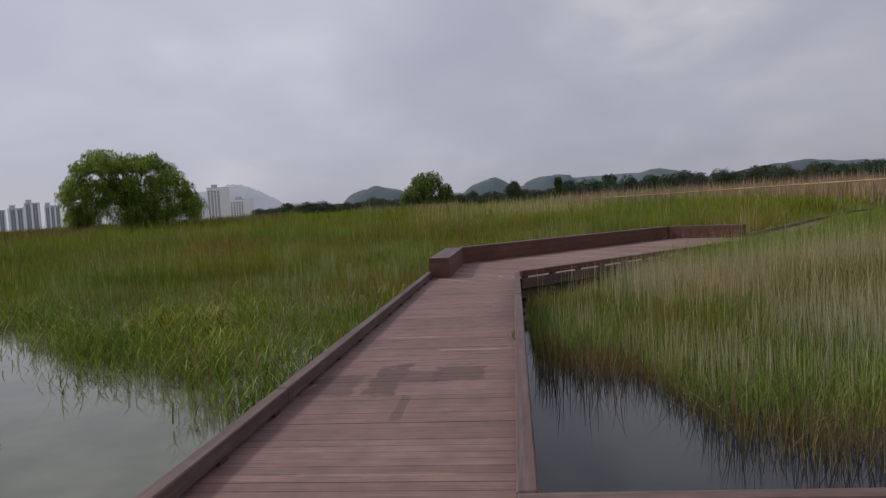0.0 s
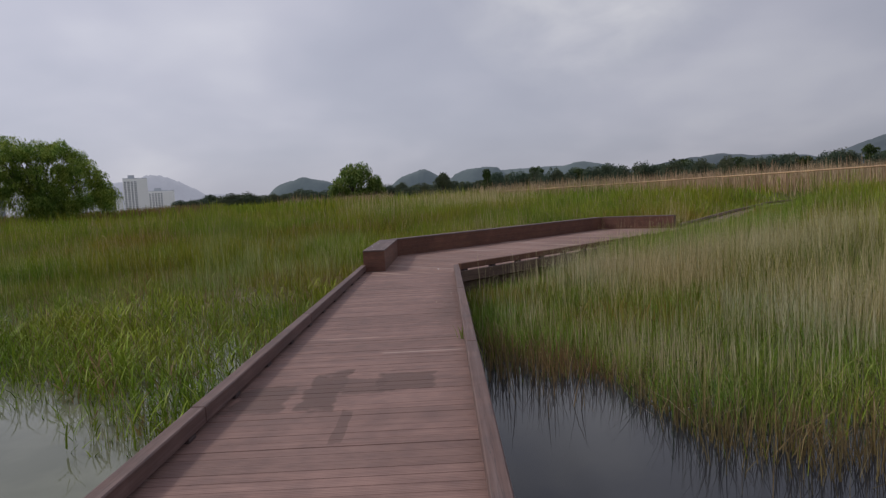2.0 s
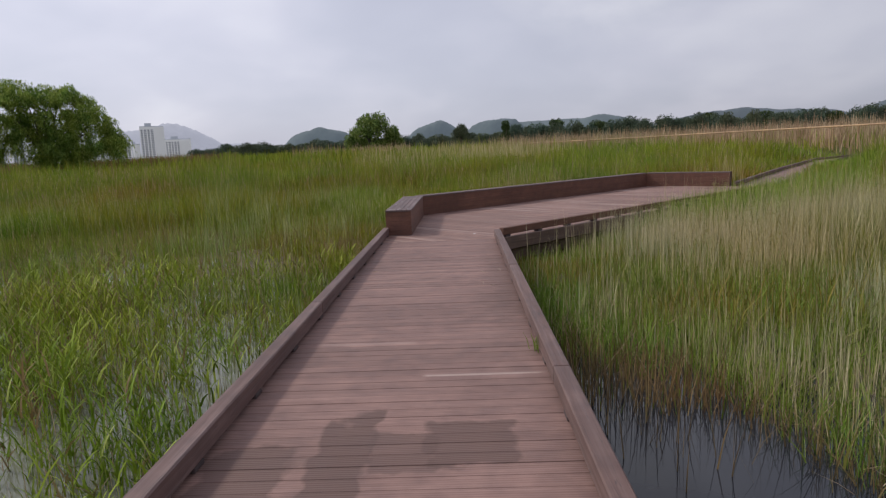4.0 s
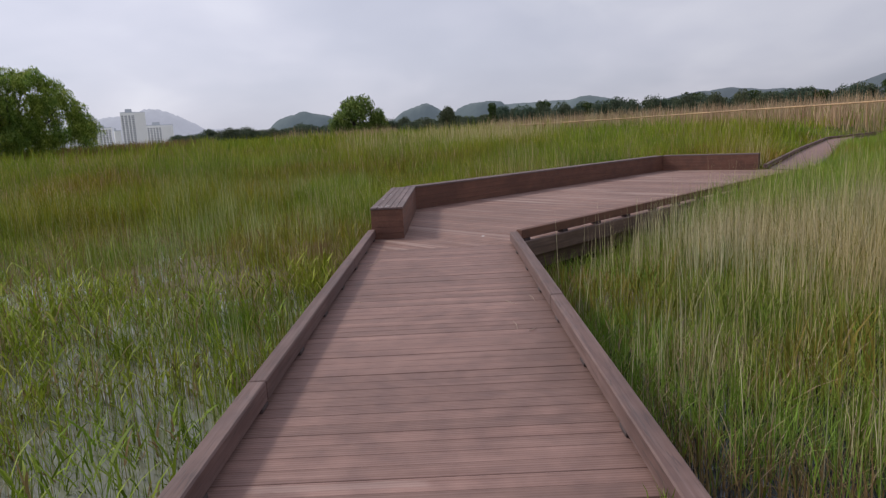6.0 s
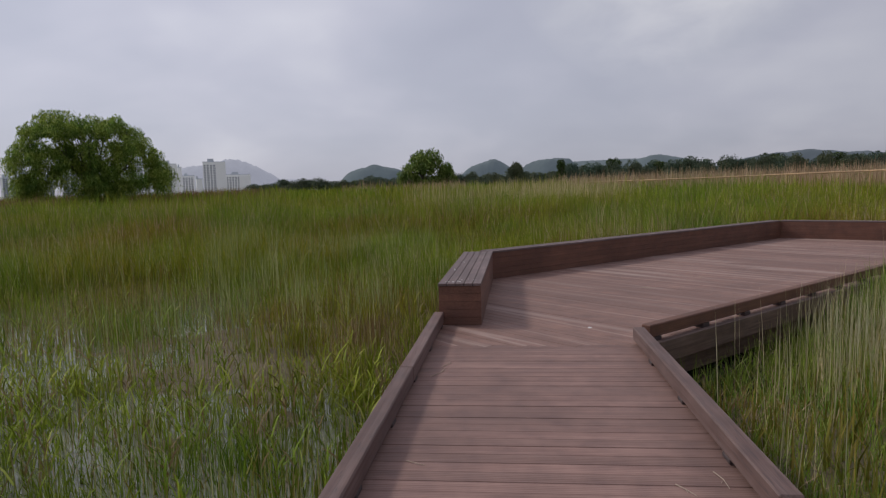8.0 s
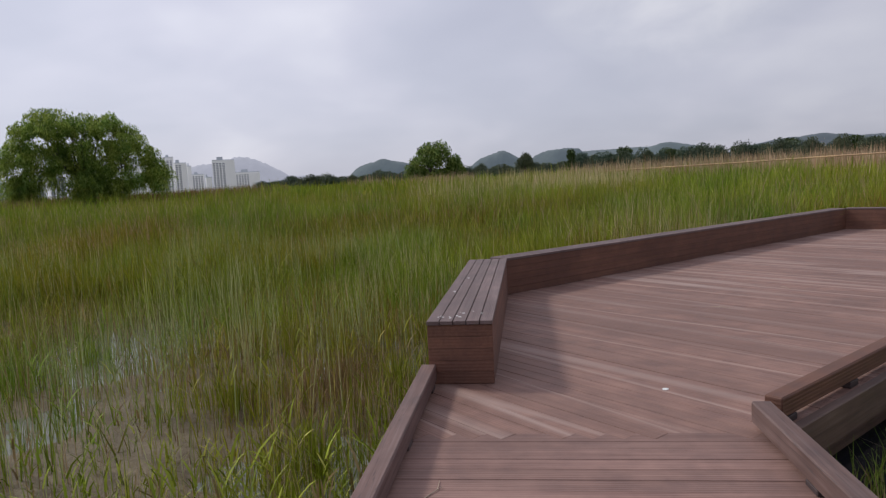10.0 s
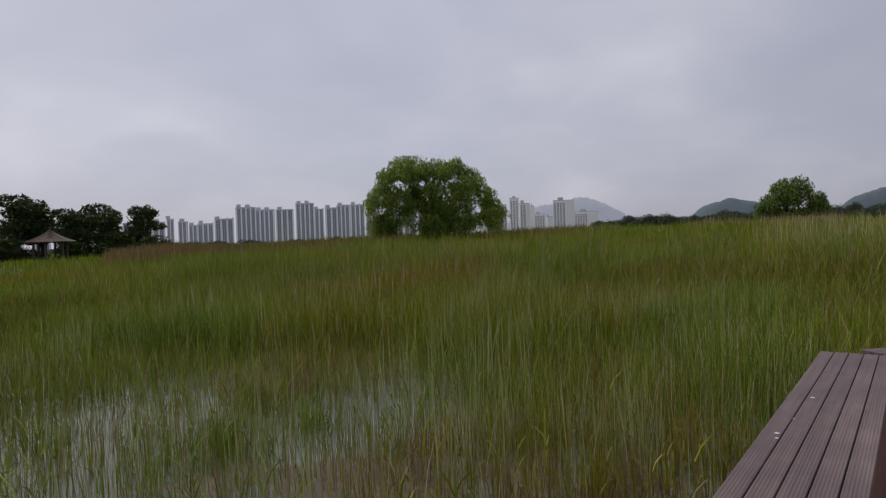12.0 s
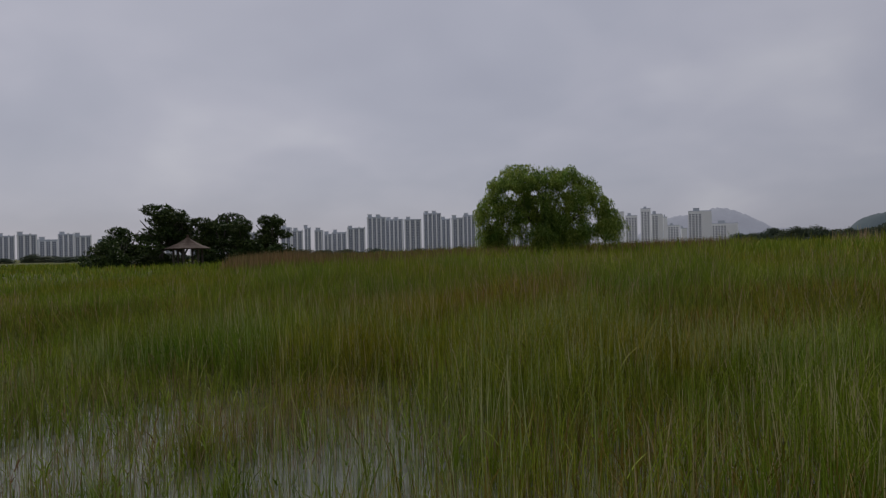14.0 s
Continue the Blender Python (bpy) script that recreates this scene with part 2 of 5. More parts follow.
def leafy(name, stops, patches, patch_scale=0.12, translucent=0.3, rough=0.6):
    """Blades or leaves: one colour an island, drifting with patches of the field."""
    m, t, p, link = material(name)
    geo = t.nodes.new("ShaderNodeNewGeometry")
    own = ramp(t, stops)
    link(geo.outputs["Random Per Island"], own.inputs[0])
    drift = node(t, "ShaderNodeTexNoise", Scale=patch_scale, Detail=4.0, Roughness=0.6)
    link(geo.outputs["Position"], drift.inputs["Vector"])
    where = ramp(t, [(0.36, (0, 0, 0)), (0.64, (1, 1, 1))])
    link(drift.outputs["Fac"], where.inputs[0])
    tint = mixed(t, "MIX", where.outputs[0], patches[0], patches[1])
    if len(patches) > 2:
        wide = node(t, "ShaderNodeTexNoise", Scale=patch_scale * 0.42, Detail=3.0, Roughness=0.6, Distortion=0.6)
        link(geo.outputs["Position"], wide.inputs["Vector"])
        which = ramp(t, [(0.48, (0, 0, 0)), (0.62, (1, 1, 1))])
        link(wide.outputs["Fac"], which.inputs[0])
        tint = mixed(t, "MIX", which.outputs[0], tint, patches[2])
    col = mixed(t, "MULTIPLY", 1.0, own.outputs[0], tint)
    link(col, p.inputs["Base Color"])
    p.inputs["Roughness"].default_value = rough
    p.inputs["Specular IOR Level"].default_value = 0.12
    tr = t.nodes.new("ShaderNodeBsdfTranslucent")
    link(col, tr.inputs["Color"])
    mx = t.nodes.new("ShaderNodeMixShader")
    mx.inputs[0].default_value = translucent
    link(p.outputs[0], mx.inputs[1])
    link(tr.outputs[0], mx.inputs[2])
    link(mx.outputs[0], t.nodes["Material Output"].inputs["Surface"])
    return m


M_GREEN = leafy("green_reed", [(0.0, (0.126, 0.172, 0.020)), (0.45, (0.214, 0.278, 0.033)), (0.9, (0.335, 0.395, 0.068)), (1.0, (0.510, 0.500, 0.20))],
                ((0.56, 0.76, 0.48), (1.24, 1.18, 0.76), (1.10, 0.84, 0.52)), 0.34, translucent=0.1)
M_FRESH = leafy("fresh_grass", [(0.0, (0.11, 0.165, 0.03)), (0.5, (0.21, 0.30, 0.055)), (0.92, (0.35, 0.44, 0.11)), (1.0, (0.5, 0.5, 0.23))], ((0.66, 0.86, 0.6), (1.2, 1.12, 0.8)), 0.45, translucent=0.1)
M_PALE = leafy("pale_green_reed", [(0.0, (0.25, 0.29, 0.11)), (0.6, (0.40, 0.43, 0.20)), (1.0, (0.56, 0.55, 0.32))], ((0.85, 0.95, 0.8), (1.12, 1.05, 0.95)), 0.4, translucent=0.12)
M_STALK = leafy("straw_stalk", [(0.0, (0.40, 0.35, 0.21)), (0.6, (0.56, 0.50, 0.33)), (1.0, (0.70, 0.64, 0.46))], ((0.85, 0.92, 0.85), (1.1, 1.0, 0.9)), 0.5, translucent=0.12)
M_UNDER = leafy("low_sedge", [(0.0, (0.105, 0.125, 0.024)), (0.6, (0.21, 0.235, 0.05)), (1.0, (0.31, 0.29, 0.095))], ((0.85, 1.0, 0.8), (1.25, 1.0, 0.85), (1.35, 0.85, 0.7)), 0.3, translucent=0.1)
M_BROWN = leafy("brown_reed", [(0.0, (0.155, 0.112, 0.056)), (0.6, (0.245, 0.168, 0.088)), (1.0, (0.345, 0.255, 0.135))], ((0.85, 1.0, 0.8), (1.15, 0.95, 0.9)), 0.2, translucent=0.2)
M_DRY = leafy("dry_reed", [(0.0, (0.394, 0.331, 0.175)), (0.6, (0.552, 0.478, 0.276)), (1.0, (0.690, 0.614, 0.404))], ((0.85, 0.9, 0.8), (1.1, 1.0, 0.9)), translucent=0.15)
M_TAN = leafy("tan_plume_reed", [(0.0, (0.30, 0.22, 0.14)), (0.6, (0.46, 0.34, 0.235)), (1.0, (0.62, 0.50, 0.37))], ((0.9, 0.95, 0.8), (1.1, 0.95, 0.9)), translucent=0.15)
M_WILLOW = leafy("willow_leaf", [(0.0, (0.085, 0.135, 0.028)), (0.5, (0.21, 0.30, 0.06)), (1.0, (0.40, 0.49, 0.16))], ((0.72, 0.86, 0.8), (1.3, 1.15, 0.9)), 0.7, translucent=0.45)
M_ROUND = leafy("round_tree_leaf", [(0.0, (0.060, 0.094, 0.024)), (0.5, (0.145, 0.205, 0.050)), (1.0, (0.30, 0.37, 0.13))], ((0.8, 0.92, 0.9), (1.15, 1.08, 0.9)), 0.5, translucent=0.35)
M_PINE = leafy("pine_needle", [(0.0, (0.032, 0.054, 0.020)), (0.7, (0.064, 0.097, 0.031)), (1.0, (0.108, 0.143, 0.046))], ((0.9, 1, 0.9), (1.1, 1.0, 0.9)), 0.3, translucent=0.1)
# distance haze is put into this leaf colour as a paler, bluer tone
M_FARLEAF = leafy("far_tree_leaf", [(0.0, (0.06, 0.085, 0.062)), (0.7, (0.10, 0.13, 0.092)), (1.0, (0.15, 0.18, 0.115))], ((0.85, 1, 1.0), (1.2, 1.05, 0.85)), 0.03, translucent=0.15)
M_STRAW = plain("dry_stem", (0.40, 0.31, 0.24), 0.8, 0.3, 20.0)
M_BARK = plain("bark", (0.10, 0.085, 0.07), 0.9, 0.4, 4.0, 0.02)
def ground_material():
    """Wet mud by the boardwalk, matted grass beyond it."""
    m, t, p, link = material("marsh_ground")
    geo = t.nodes.new("ShaderNodeNewGeometry")
    n1 = node(t, "ShaderNodeTexNoise", Scale=2.2, Detail=6.0, Roughness=0.6)
    n2 = node(t, "ShaderNodeTexNoise", Scale=22.0, Detail=4.0, Roughness=0.65)
    for n in (n1, n2):
        link(geo.outputs["Position"], n.inputs["Vector"])
    f = mixed(t, "MIX", 0.4, n1.outputs["Fac"], n2.outputs["Fac"])
    mud = ramp(t, [(0.3, (0.095, 0.074, 0.044)), (0.7, (0.195, 0.155, 0.095))])
    grass = ramp(t, [(0.3, (0.085, 0.095, 0.028)), (0.7, (0.16, 0.16, 0.055))])
    link(f, mud.inputs[0])
    link(f, grass.inputs[0])
    away = t.nodes.new("ShaderNodeVectorMath")
    away.operation = "DISTANCE"
    away.inputs[1].default_value = (0, 8, 0)
    link(geo.outputs["Position"], away.inputs[0])
    r = t.nodes.new("ShaderNodeMapRange")
    r.inputs["From Min"].default_value, r.inputs["From Max"].default_value = 14, 30
    link(away.outputs["Value"], r.inputs[0])
    link(mixed(t, "MIX", r.outputs[0], mud.outputs[0], grass.outputs[0]), p.inputs["Base Color"])
    dull = t.nodes.new("ShaderNodeMapRange")
    dull.inputs["From Min"].default_value, dull.inputs["From Max"].default_value = 14, 30
    dull.inputs["To Min"].default_value, dull.inputs["To Max"].default_value = 0.5, 1.0
    link(away.outputs["Value"], dull.inputs[0])
    link(dull.outputs[0], p.inputs["Roughness"])
    p.inputs["Specular IOR Level"].default_value = 0.12
    link(bump(t, f, 0.9, 0.06), p.inputs["Normal"])
    return m


M_MUD = ground_material()
M_THATCH = plain("thatch", (0.105, 0.068, 0.047), 0.9, 0.35, 3.0, 0.05)
M_BIRDLIME = plain("dried_white_spot", (0.72, 0.72, 0.70), 0.8, 0.1, 40.0)
M_CONCRETE = plain("pale_facade", (0.60, 0.60, 0.60), 0.8, 0.05, 0.02)
M_FACADE_GREY = plain("blue_grey_facade", (0.36, 0.39, 0.44), 0.8, 0.06, 0.02)
M_FACADE_WINDOW = plain("facade_glazing", (0.11, 0.12, 0.15), 0.4, 0.2, 0.05)


def water_material():
    m, t, p, link = material("still_water")
    geo = t.nodes.new("ShaderNodeNewGeometry")
    n1 = node(t, "ShaderNodeTexNoise", Scale=1.1, Detail=4.0)
    n2 = node(t, "ShaderNodeTexNoise", Scale=9.0, Detail=2.0)
    link(geo.outputs["Position"], n1.inputs["Vector"])
    link(geo.outputs["Position"], n2.inputs["Vector"])
    # milky in the wide pool, clear and dark beside the side branch
    sp = t.nodes.new("ShaderNodeSeparateXYZ")
    link(geo.outputs["Position"], sp.inputs[0])
    side = t.nodes.new("ShaderNodeMapRange")
    side.inputs["From Min"].default_value, side.inputs["From Max"].default_value = -0.8, 0.8
    link(sp.outputs[0], side.inputs[0])
    silt = ramp(t, [(0.35, (0.122, 0.128, 0.085)), (0.65, (0.178, 0.182, 0.125))])
    link(n1.outputs["Fac"], silt.inputs[0])
    link(mixed(t, "MIX", side.outputs[0], silt.outputs[0], (0.022, 0.024, 0.03)), p.inputs["Base Color"])
    p.inputs["Roughness"].default_value = 0.04
    p.inputs["IOR"].default_value = 1.333
    p.inputs["Specular IOR Level"].default_value = 0.5
    link(bump(t, n2.outputs["Fac"], 0.06, 0.01, bump(t, n1.outputs["Fac"], 0.08, 0.03)), p.inputs["Normal"])
    return m


M_WATER = water_material()
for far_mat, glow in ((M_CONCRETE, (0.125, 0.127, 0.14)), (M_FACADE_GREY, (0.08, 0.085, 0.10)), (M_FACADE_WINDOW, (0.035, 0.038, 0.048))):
    shader = far_mat.node_tree.nodes["Principled BSDF"]    # emission stands in for over a kilometre of hazy air before them
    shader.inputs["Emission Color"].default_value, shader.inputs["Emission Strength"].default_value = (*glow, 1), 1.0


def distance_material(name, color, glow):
    """Wooded hills; the haze of kilometres of air is put in as emission."""
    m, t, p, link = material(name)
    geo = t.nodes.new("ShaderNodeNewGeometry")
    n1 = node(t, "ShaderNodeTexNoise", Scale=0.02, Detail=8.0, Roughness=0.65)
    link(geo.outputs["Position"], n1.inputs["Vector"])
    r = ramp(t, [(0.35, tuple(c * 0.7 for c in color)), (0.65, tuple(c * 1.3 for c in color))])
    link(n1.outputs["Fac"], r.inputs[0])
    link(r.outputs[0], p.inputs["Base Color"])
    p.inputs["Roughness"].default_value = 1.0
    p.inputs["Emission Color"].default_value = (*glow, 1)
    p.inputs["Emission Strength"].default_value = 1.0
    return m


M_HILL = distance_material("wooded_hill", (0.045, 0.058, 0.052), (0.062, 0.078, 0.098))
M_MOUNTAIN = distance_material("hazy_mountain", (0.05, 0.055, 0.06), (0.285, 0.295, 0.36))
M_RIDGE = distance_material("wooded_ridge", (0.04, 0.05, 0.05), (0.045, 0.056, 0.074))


# ---------------------------------------------------------------- mesh helpers
def mesh_object(name, bm, mat, parent=None, label=""):
    me = bpy.data.meshes.new(name)
    bm.to_mesh(me)
    bm.free()
    me.materials.append(mat)
    ob = new(name, me)
    if parent is not None:
        ob.parent = parent
    if label:
        ob["label"] = label
    return ob


def part(name, bm, mat, parent, label=""):
    return mesh_object(name, bm, mat, parent, label)


def thing(name, m=None, label="", category="", group="", kind=""):
    ob = new(name)
    ob.empty_display_size = 0.2
    if m is not None:
        ob.matrix_basis = m
    return tagged(ob, label, category, group, kind)


def box(x0, x1, y0, y1, z0, z1, bevel=0.0, bm=None):
    own = bmesh.new()
    r = bmesh.ops.create_cube(own, size=1)
    for v in r["verts"]:
        v.co = Vector(((x0 + x1) / 2 + v.co.x * (x1 - x0), (y0 + y1) / 2 + v.co.y * (y1 - y0), (z0 + z1) / 2 + v.co.z * (z1 - z0)))
    if bevel:
        bmesh.ops.bevel(own, geom=own.edges[:], offset=bevel, segments=1, affect="EDGES")
    if bm is None:
        return own
    me = bpy.data.meshes.new("tmp")
    own.to_mesh(me)
    own.free()
    bm.from_mesh(me)
    bpy.data.meshes.remove(me)
    return bm


def bar(a, b, width, z0, z1, bevel=0.006):
    """A beam on the plan line a-b: mesh with x along it, and its pose."""
    a, b = Vector(a), Vector(b)
    d = b - a
    bm = box(0, d.length, -width / 2, width / 2, z0, z1, bevel)
    return bm, pose(a.x, a.y, 0, 0, 0, math.degrees(math.atan2(d.y, d.x)))


def placed(ob, m):
    ob.matrix_basis = m
    return ob


def linked(name, mesh, parent, m):
    ob = new(name, mesh)
    ob.parent = parent
    ob.matrix_basis = m
    return ob


def quick_mesh(name, verts, faces_flat, loop_totals, mat):
    """A mesh straight from arrays."""
    me = bpy.data.meshes.new(name)
    me.vertices.add(len(verts))
    me.vertices.foreach_set("co", np.asarray(verts, np.float32).ravel())
    me.loops.add(len(faces_flat))
    me.loops.foreach_set("vertex_index", np.asarray(faces_flat, np.int32))
    starts = np.concatenate([[0], np.cumsum(loop_totals)[:-1]]).astype(np.int32)
    me.polygons.add(len(loop_totals))
    me.polygons.foreach_set("loop_start", starts)
    me.update(calc_edges=True)
    me.validate()
    me.materials.append(mat)
    return me


rng = np.random.default_rng(7)

# ---------------------------------------------------------------- plan
WATER = -0.48                     # the deck's top is at 0
HALF = 0.916                      # half the boardwalk's clear width
SEAM = 11.1                       # where the plaza's boards begin
CORNER = Vector((0.97, 11.12))    # inner corner of the plaza
AXIS = Vector((1.0, 1.0)).normalized()     # along the plaza
ACROSS = Vector((-AXIS.y, AXIS.x))
BENCH_A = (Vector((-0.505, 12.0)), Vector((-0.485, 15.57)))
BENCH_B = (Vector((-0.485, 15.57)), Vector((6.59, 22.60)))
BENCH_C = (Vector((6.59, 22.60)), Vector((8.73, 21.13)))
FAR_WALK = [Vector((8.9, 21.1)), Vector((14.2, 29.4)), Vector((21.3, 40.0)), Vector((28.5, 46.2)), Vector((44.0, 54.0))]


EYE = 1.45


def polar(az, dist, eye=(-0.35, 8.0)):
    """A plan point by bearing (degrees clockwise from +y) and distance."""
    return eye[0] + math.sin(radians(az)) * dist, eye[1] + math.cos(radians(az)) * dist


def wobble(x, y, s, k=0):
    """Smooth noise, about -1 to 1, for arrays."""
    out = 0
    for i, (a, b, c) in enumerate(((1.0, 0.35, 0.3), (-0.42, 0.93, 1.7), (0.7, -0.8, 4.1), (1.9, 1.3, 2.2), (-1.6, 2.1, 5.5))):
        out = out + np.sin((a * x + b * y) / s + c + k * 1.37 * (i + 1)) * (0.32 if i < 3 else 0.16)
    return out


def by_far_walk(x, y):
    """1 on the low wet strip along the far boardwalk, fading to 0 beside it."""
    x, y = np.asarray(x, float), np.asarray(y, float)
    out = np.zeros(np.broadcast(x, y).shape)
    for p, q in zip(FAR_WALK[1:], FAR_WALK[2:]):
        d = (q - p).normalized()
        u = (x - p.x) * d.x + (y - p.y) * d.y
        v = (x - p.x) * -d.y + (y - p.y) * d.x
        along = np.clip((u + 4) / 4, 0, 1) * np.clip(((q - p).length + 4 - u) / 4, 0, 1)
        out = np.maximum(out, along * np.clip((v + 3.2) / 1.0, 0, 1) * np.clip((3.5 - v) / 3, 0, 1))
    return out


def inner_clearing(x, y):
    """1 on the low, trampled ground inside the plaza's corner, fading to 0 around it."""
    return np.exp(-(((x - 2.1) / 1.3) ** 2 + ((y - 9.4) / 2.0) ** 2))


def ground_z(x, y):
    """Marsh bed: under water near the boardwalk, a low bank far off that is higher to the right."""
    x, y = np.asarray(x, float), np.asarray(y, float)
    d = np.hypot(x, y - 8)
    far = np.clip((d - 22) / 40, 0, 1)
    az = np.degrees(np.arctan2(x, y - 8))
    bank = far * np.interp(az, (-180, -90, -62, -50, -36, -20, 0, 20, 90, 180), (0.2, 0.2, 0.2, 0.45, 0.95, 1.2, 1.3, 1.2, 1.0, 0.2)) + 0.2 * np.clip((d - 15) / 6, 0, 1)
    near = -0.055 + 0.05 * wobble(x, y, 1.3) + 0.03 * wobble(x, y, 0.35, 3)
    mud = np.exp(-(((x + 3.0) / 2.3) ** 2 + ((y - 12.6) / 1.9) ** 2)) * 0.092 + 0.03 * wobble(x, y, 0.13, 7) * (np.hypot(x, y - 8) < 20)
    mud = mud + 0.13 * inner_clearing(x, y)
    pool = open_water(x, y) * -0.16
    return (WATER + near * (1 - far) + bank + mud + pool) * (1 - (w := by_far_walk(x, y))) + (WATER - 0.04) * w


def pool_edge(x):
    """Where the reeds begin behind the dark pool beside the side branch."""
    return np.interp(x, (1.0, 1.6, 2.3, 2.6, 3.1, 3.7, 8.0), (5.7, 5.25, 5.1, 3.2, 2.85, 2.6, 1.5))


def open_water(x, y):
    """1 in the open pools, 0 in the reeds."""
    x, y = np.asarray(x, float), np.asarray(y, float)
    edge = 4.3 + np.minimum(-1.9 - x, 9) * 0.77 + 0.5 * wobble(x, y, 0.9)
    left = np.clip((edge - y) / 1.0, 0, 1) * (x < 0)
    edge_r = pool_edge(x) + 0.35 * wobble(x, y, 0.5)
    right = np.clip((edge_r - y) / 0.6, 0, 1) * (x > 0)
    return np.maximum(left, right)


def sparse(x, y):
    """1 where only a few low blades stand in shallow water."""
    edge = 4.3 + np.minimum(-1.9 - x, 9) * 0.77
    a = np.clip(1.2 - (y - edge) / 4.6, 0, 1) * (x < 0)
    b = np.exp(-(((x + 3.2) / 3.0) ** 2 + ((y - 12.4) / 3.0) ** 2)) * 1.4
    c = np.exp(-(((x + 6.2) / 3.2) ** 2 + ((y - 14.7) / 2.6) ** 2)) * 1.3
    c = np.maximum(c, 0.9 * np.exp(-(((x + 2.0) / 0.75) ** 2 + ((y - 13.1) / 1.2) ** 2)))
    edge_r = pool_edge(x)
    r = np.clip(1.0 - (y - edge_r) / 1.2, 0, 1) * (x > 0)
    return np.clip(np.maximum.reduce([a, b, c, r]) + 0.25 * wobble(x, y, 0.7, 2) * (np.maximum.reduce([a, b, c, r]) > 0.1), 0, 1)


def on_deck(x, y, pad=0.12):
    """True where boardwalk or plaza covers the marsh."""
    out = (np.abs(x) < HALF + 0.1 + pad) & (y < 12.2)
    out |= (x > 0) & (x < 5.0) & (y < 0.65 + pad)
    ux, uy = x - CORNER.x, y - CORNER.y
    s, n = ux * AXIS.x + uy * AXIS.y, ux * ACROSS.x + uy * ACROSS.y
    out |= (s > -3.6) & (s < 13) & (n > -0.1 - pad) & (n < 4.75 + pad) & (y > 11 - pad) & (x > -1.0 - pad)
    for p, q in zip(FAR_WALK, FAR_WALK[1:]):
        d = (q - p).normalized()
        u = (x - p.x) * d.x + (y - p.y) * d.y
        v = (x - p.x) * -d.y + (y - p.y) * d.x
        out |= (u > -0.6) & (u < (q - p).length + 0.6) & (v < 0.15) & (v > -1.5)
    return out


# ---------------------------------------------------------------- ground and water
def build_ground():
    r = np.concatenate([np.linspace(0, 30, 181), np.geomspace(31, 4200, 60)])
    n = 360
    th = np.linspace(0, 2 * np.pi, n, endpoint=False)
    R, T = np.meshgrid(r[1:], th, indexing="ij")
    x, y = np.concatenate([[0], (R * np.cos(T)).ravel()]), np.concatenate([[8], 8 + (R * np.sin(T)).ravel()])
    z = ground_z(x, y)
    faces, totals = [], []
    ring = lambda i, j: 1 + i * n + j % n
    for j in range(n):
        faces += [0, ring(0, j), ring(0, j + 1)]
        totals.append(3)
    for i in range(len(r) - 2):
        for j in range(n):
            faces += [ring(i, j), ring(i + 1, j), ring(i + 1, j + 1), ring(i, j + 1)]
            totals.append(4)
    ob = new("ground", quick_mesh("ground", np.stack([x, y, z], 1), faces, totals, M_MUD))
    tagged(ob, "brown marsh mud under reeds and shallow water", "ground", kind="structure")
    bm = bmesh.new()
    bmesh.ops.create_circle(bm, cap_ends=True, segments=64, radius=45)
    for v in bm.verts:
        v.co += Vector((0, 8, WATER))
    water = mesh_object("water", bm, M_WATER)
    tagged(water, "still shallow marsh water mirroring the grey sky", "water", kind="structure")


build_ground()


# ---------------------------------------------------------------- boardwalk
PITCH, GAP, THICK = 0.115, 0.003, 0.028


def board_mesh(length):
    return box(0, length, -(PITCH - GAP) / 2, (PITCH - GAP) / 2, -THICK, 0, 0.0022)


def deck_walk():
    deck = thing("boardwalk", None, "reddish-brown composite boardwalk over the marsh", "boardwalk", kind="structure")
    bm = board_mesh(2 * HALF + 0.22)
    first = part("deck_board", bm, M_DECK, deck)
    y = -4.6
    first.matrix_basis = pose(-HALF - 0.11, y, 0)
    while y + PITCH < SEAM - 0.05:
        y += PITCH
        linked("deck_board", first.data, deck, pose(-HALF - 0.11, y + random.uniform(-0.0012, 0.0012), random.uniform(-0.0015, 0.0015), 0, 0, random.uniform(-0.06, 0.06)))
    # the branch that leaves to the right behind the cross kerb
    side = None
    y = -4.6
    while y < 0.52:
        if side is None:
            side = part("deck_board", board_mesh(4.0), M_DECK, deck)
            side.matrix_basis = pose(HALF + 0.12, y, 0)
        else:
            linked("deck_board", side.data, deck, pose(HALF + 0.12, y, 0))
        y += PITCH
    # edge joists and posts
    for x in (-HALF - 0.06, HALF + 0.06):
        bm, m = bar((x, -4.6), (x, SEAM), 0.06, -0.22, -THICK - 0.003)
        placed(part("edge_joist", bm, M_FRAME, deck), m)
        for k in range(8):
            bm = box(x - 0.05, x + 0.05, -3 + k * 2 - 0.05, -3 + k * 2 + 0.05, -1.0, -0.223, 0.006)
            part("pile", bm, M_FRAME, deck)
    return deck


def clip_board(c, poly):
    """Where the line through c along the board direction enters and leaves a convex plan."""
    d = -ACROSS
    lo, hi = -1e9, 1e9
    for p, q in zip(poly, poly[1:] + poly[:1]):
        e = q - p
        nrm = Vector((-e.y, e.x))
        den, num = nrm.dot(d), nrm.dot(p - c)
        if abs(den) < 1e-9:
            if num > 0:
                return None
            continue
        if den > 0:
            lo = max(lo, num / den)
        else:
            hi = min(hi, num / den)
    return (lo, hi) if hi - lo > 0.12 else None


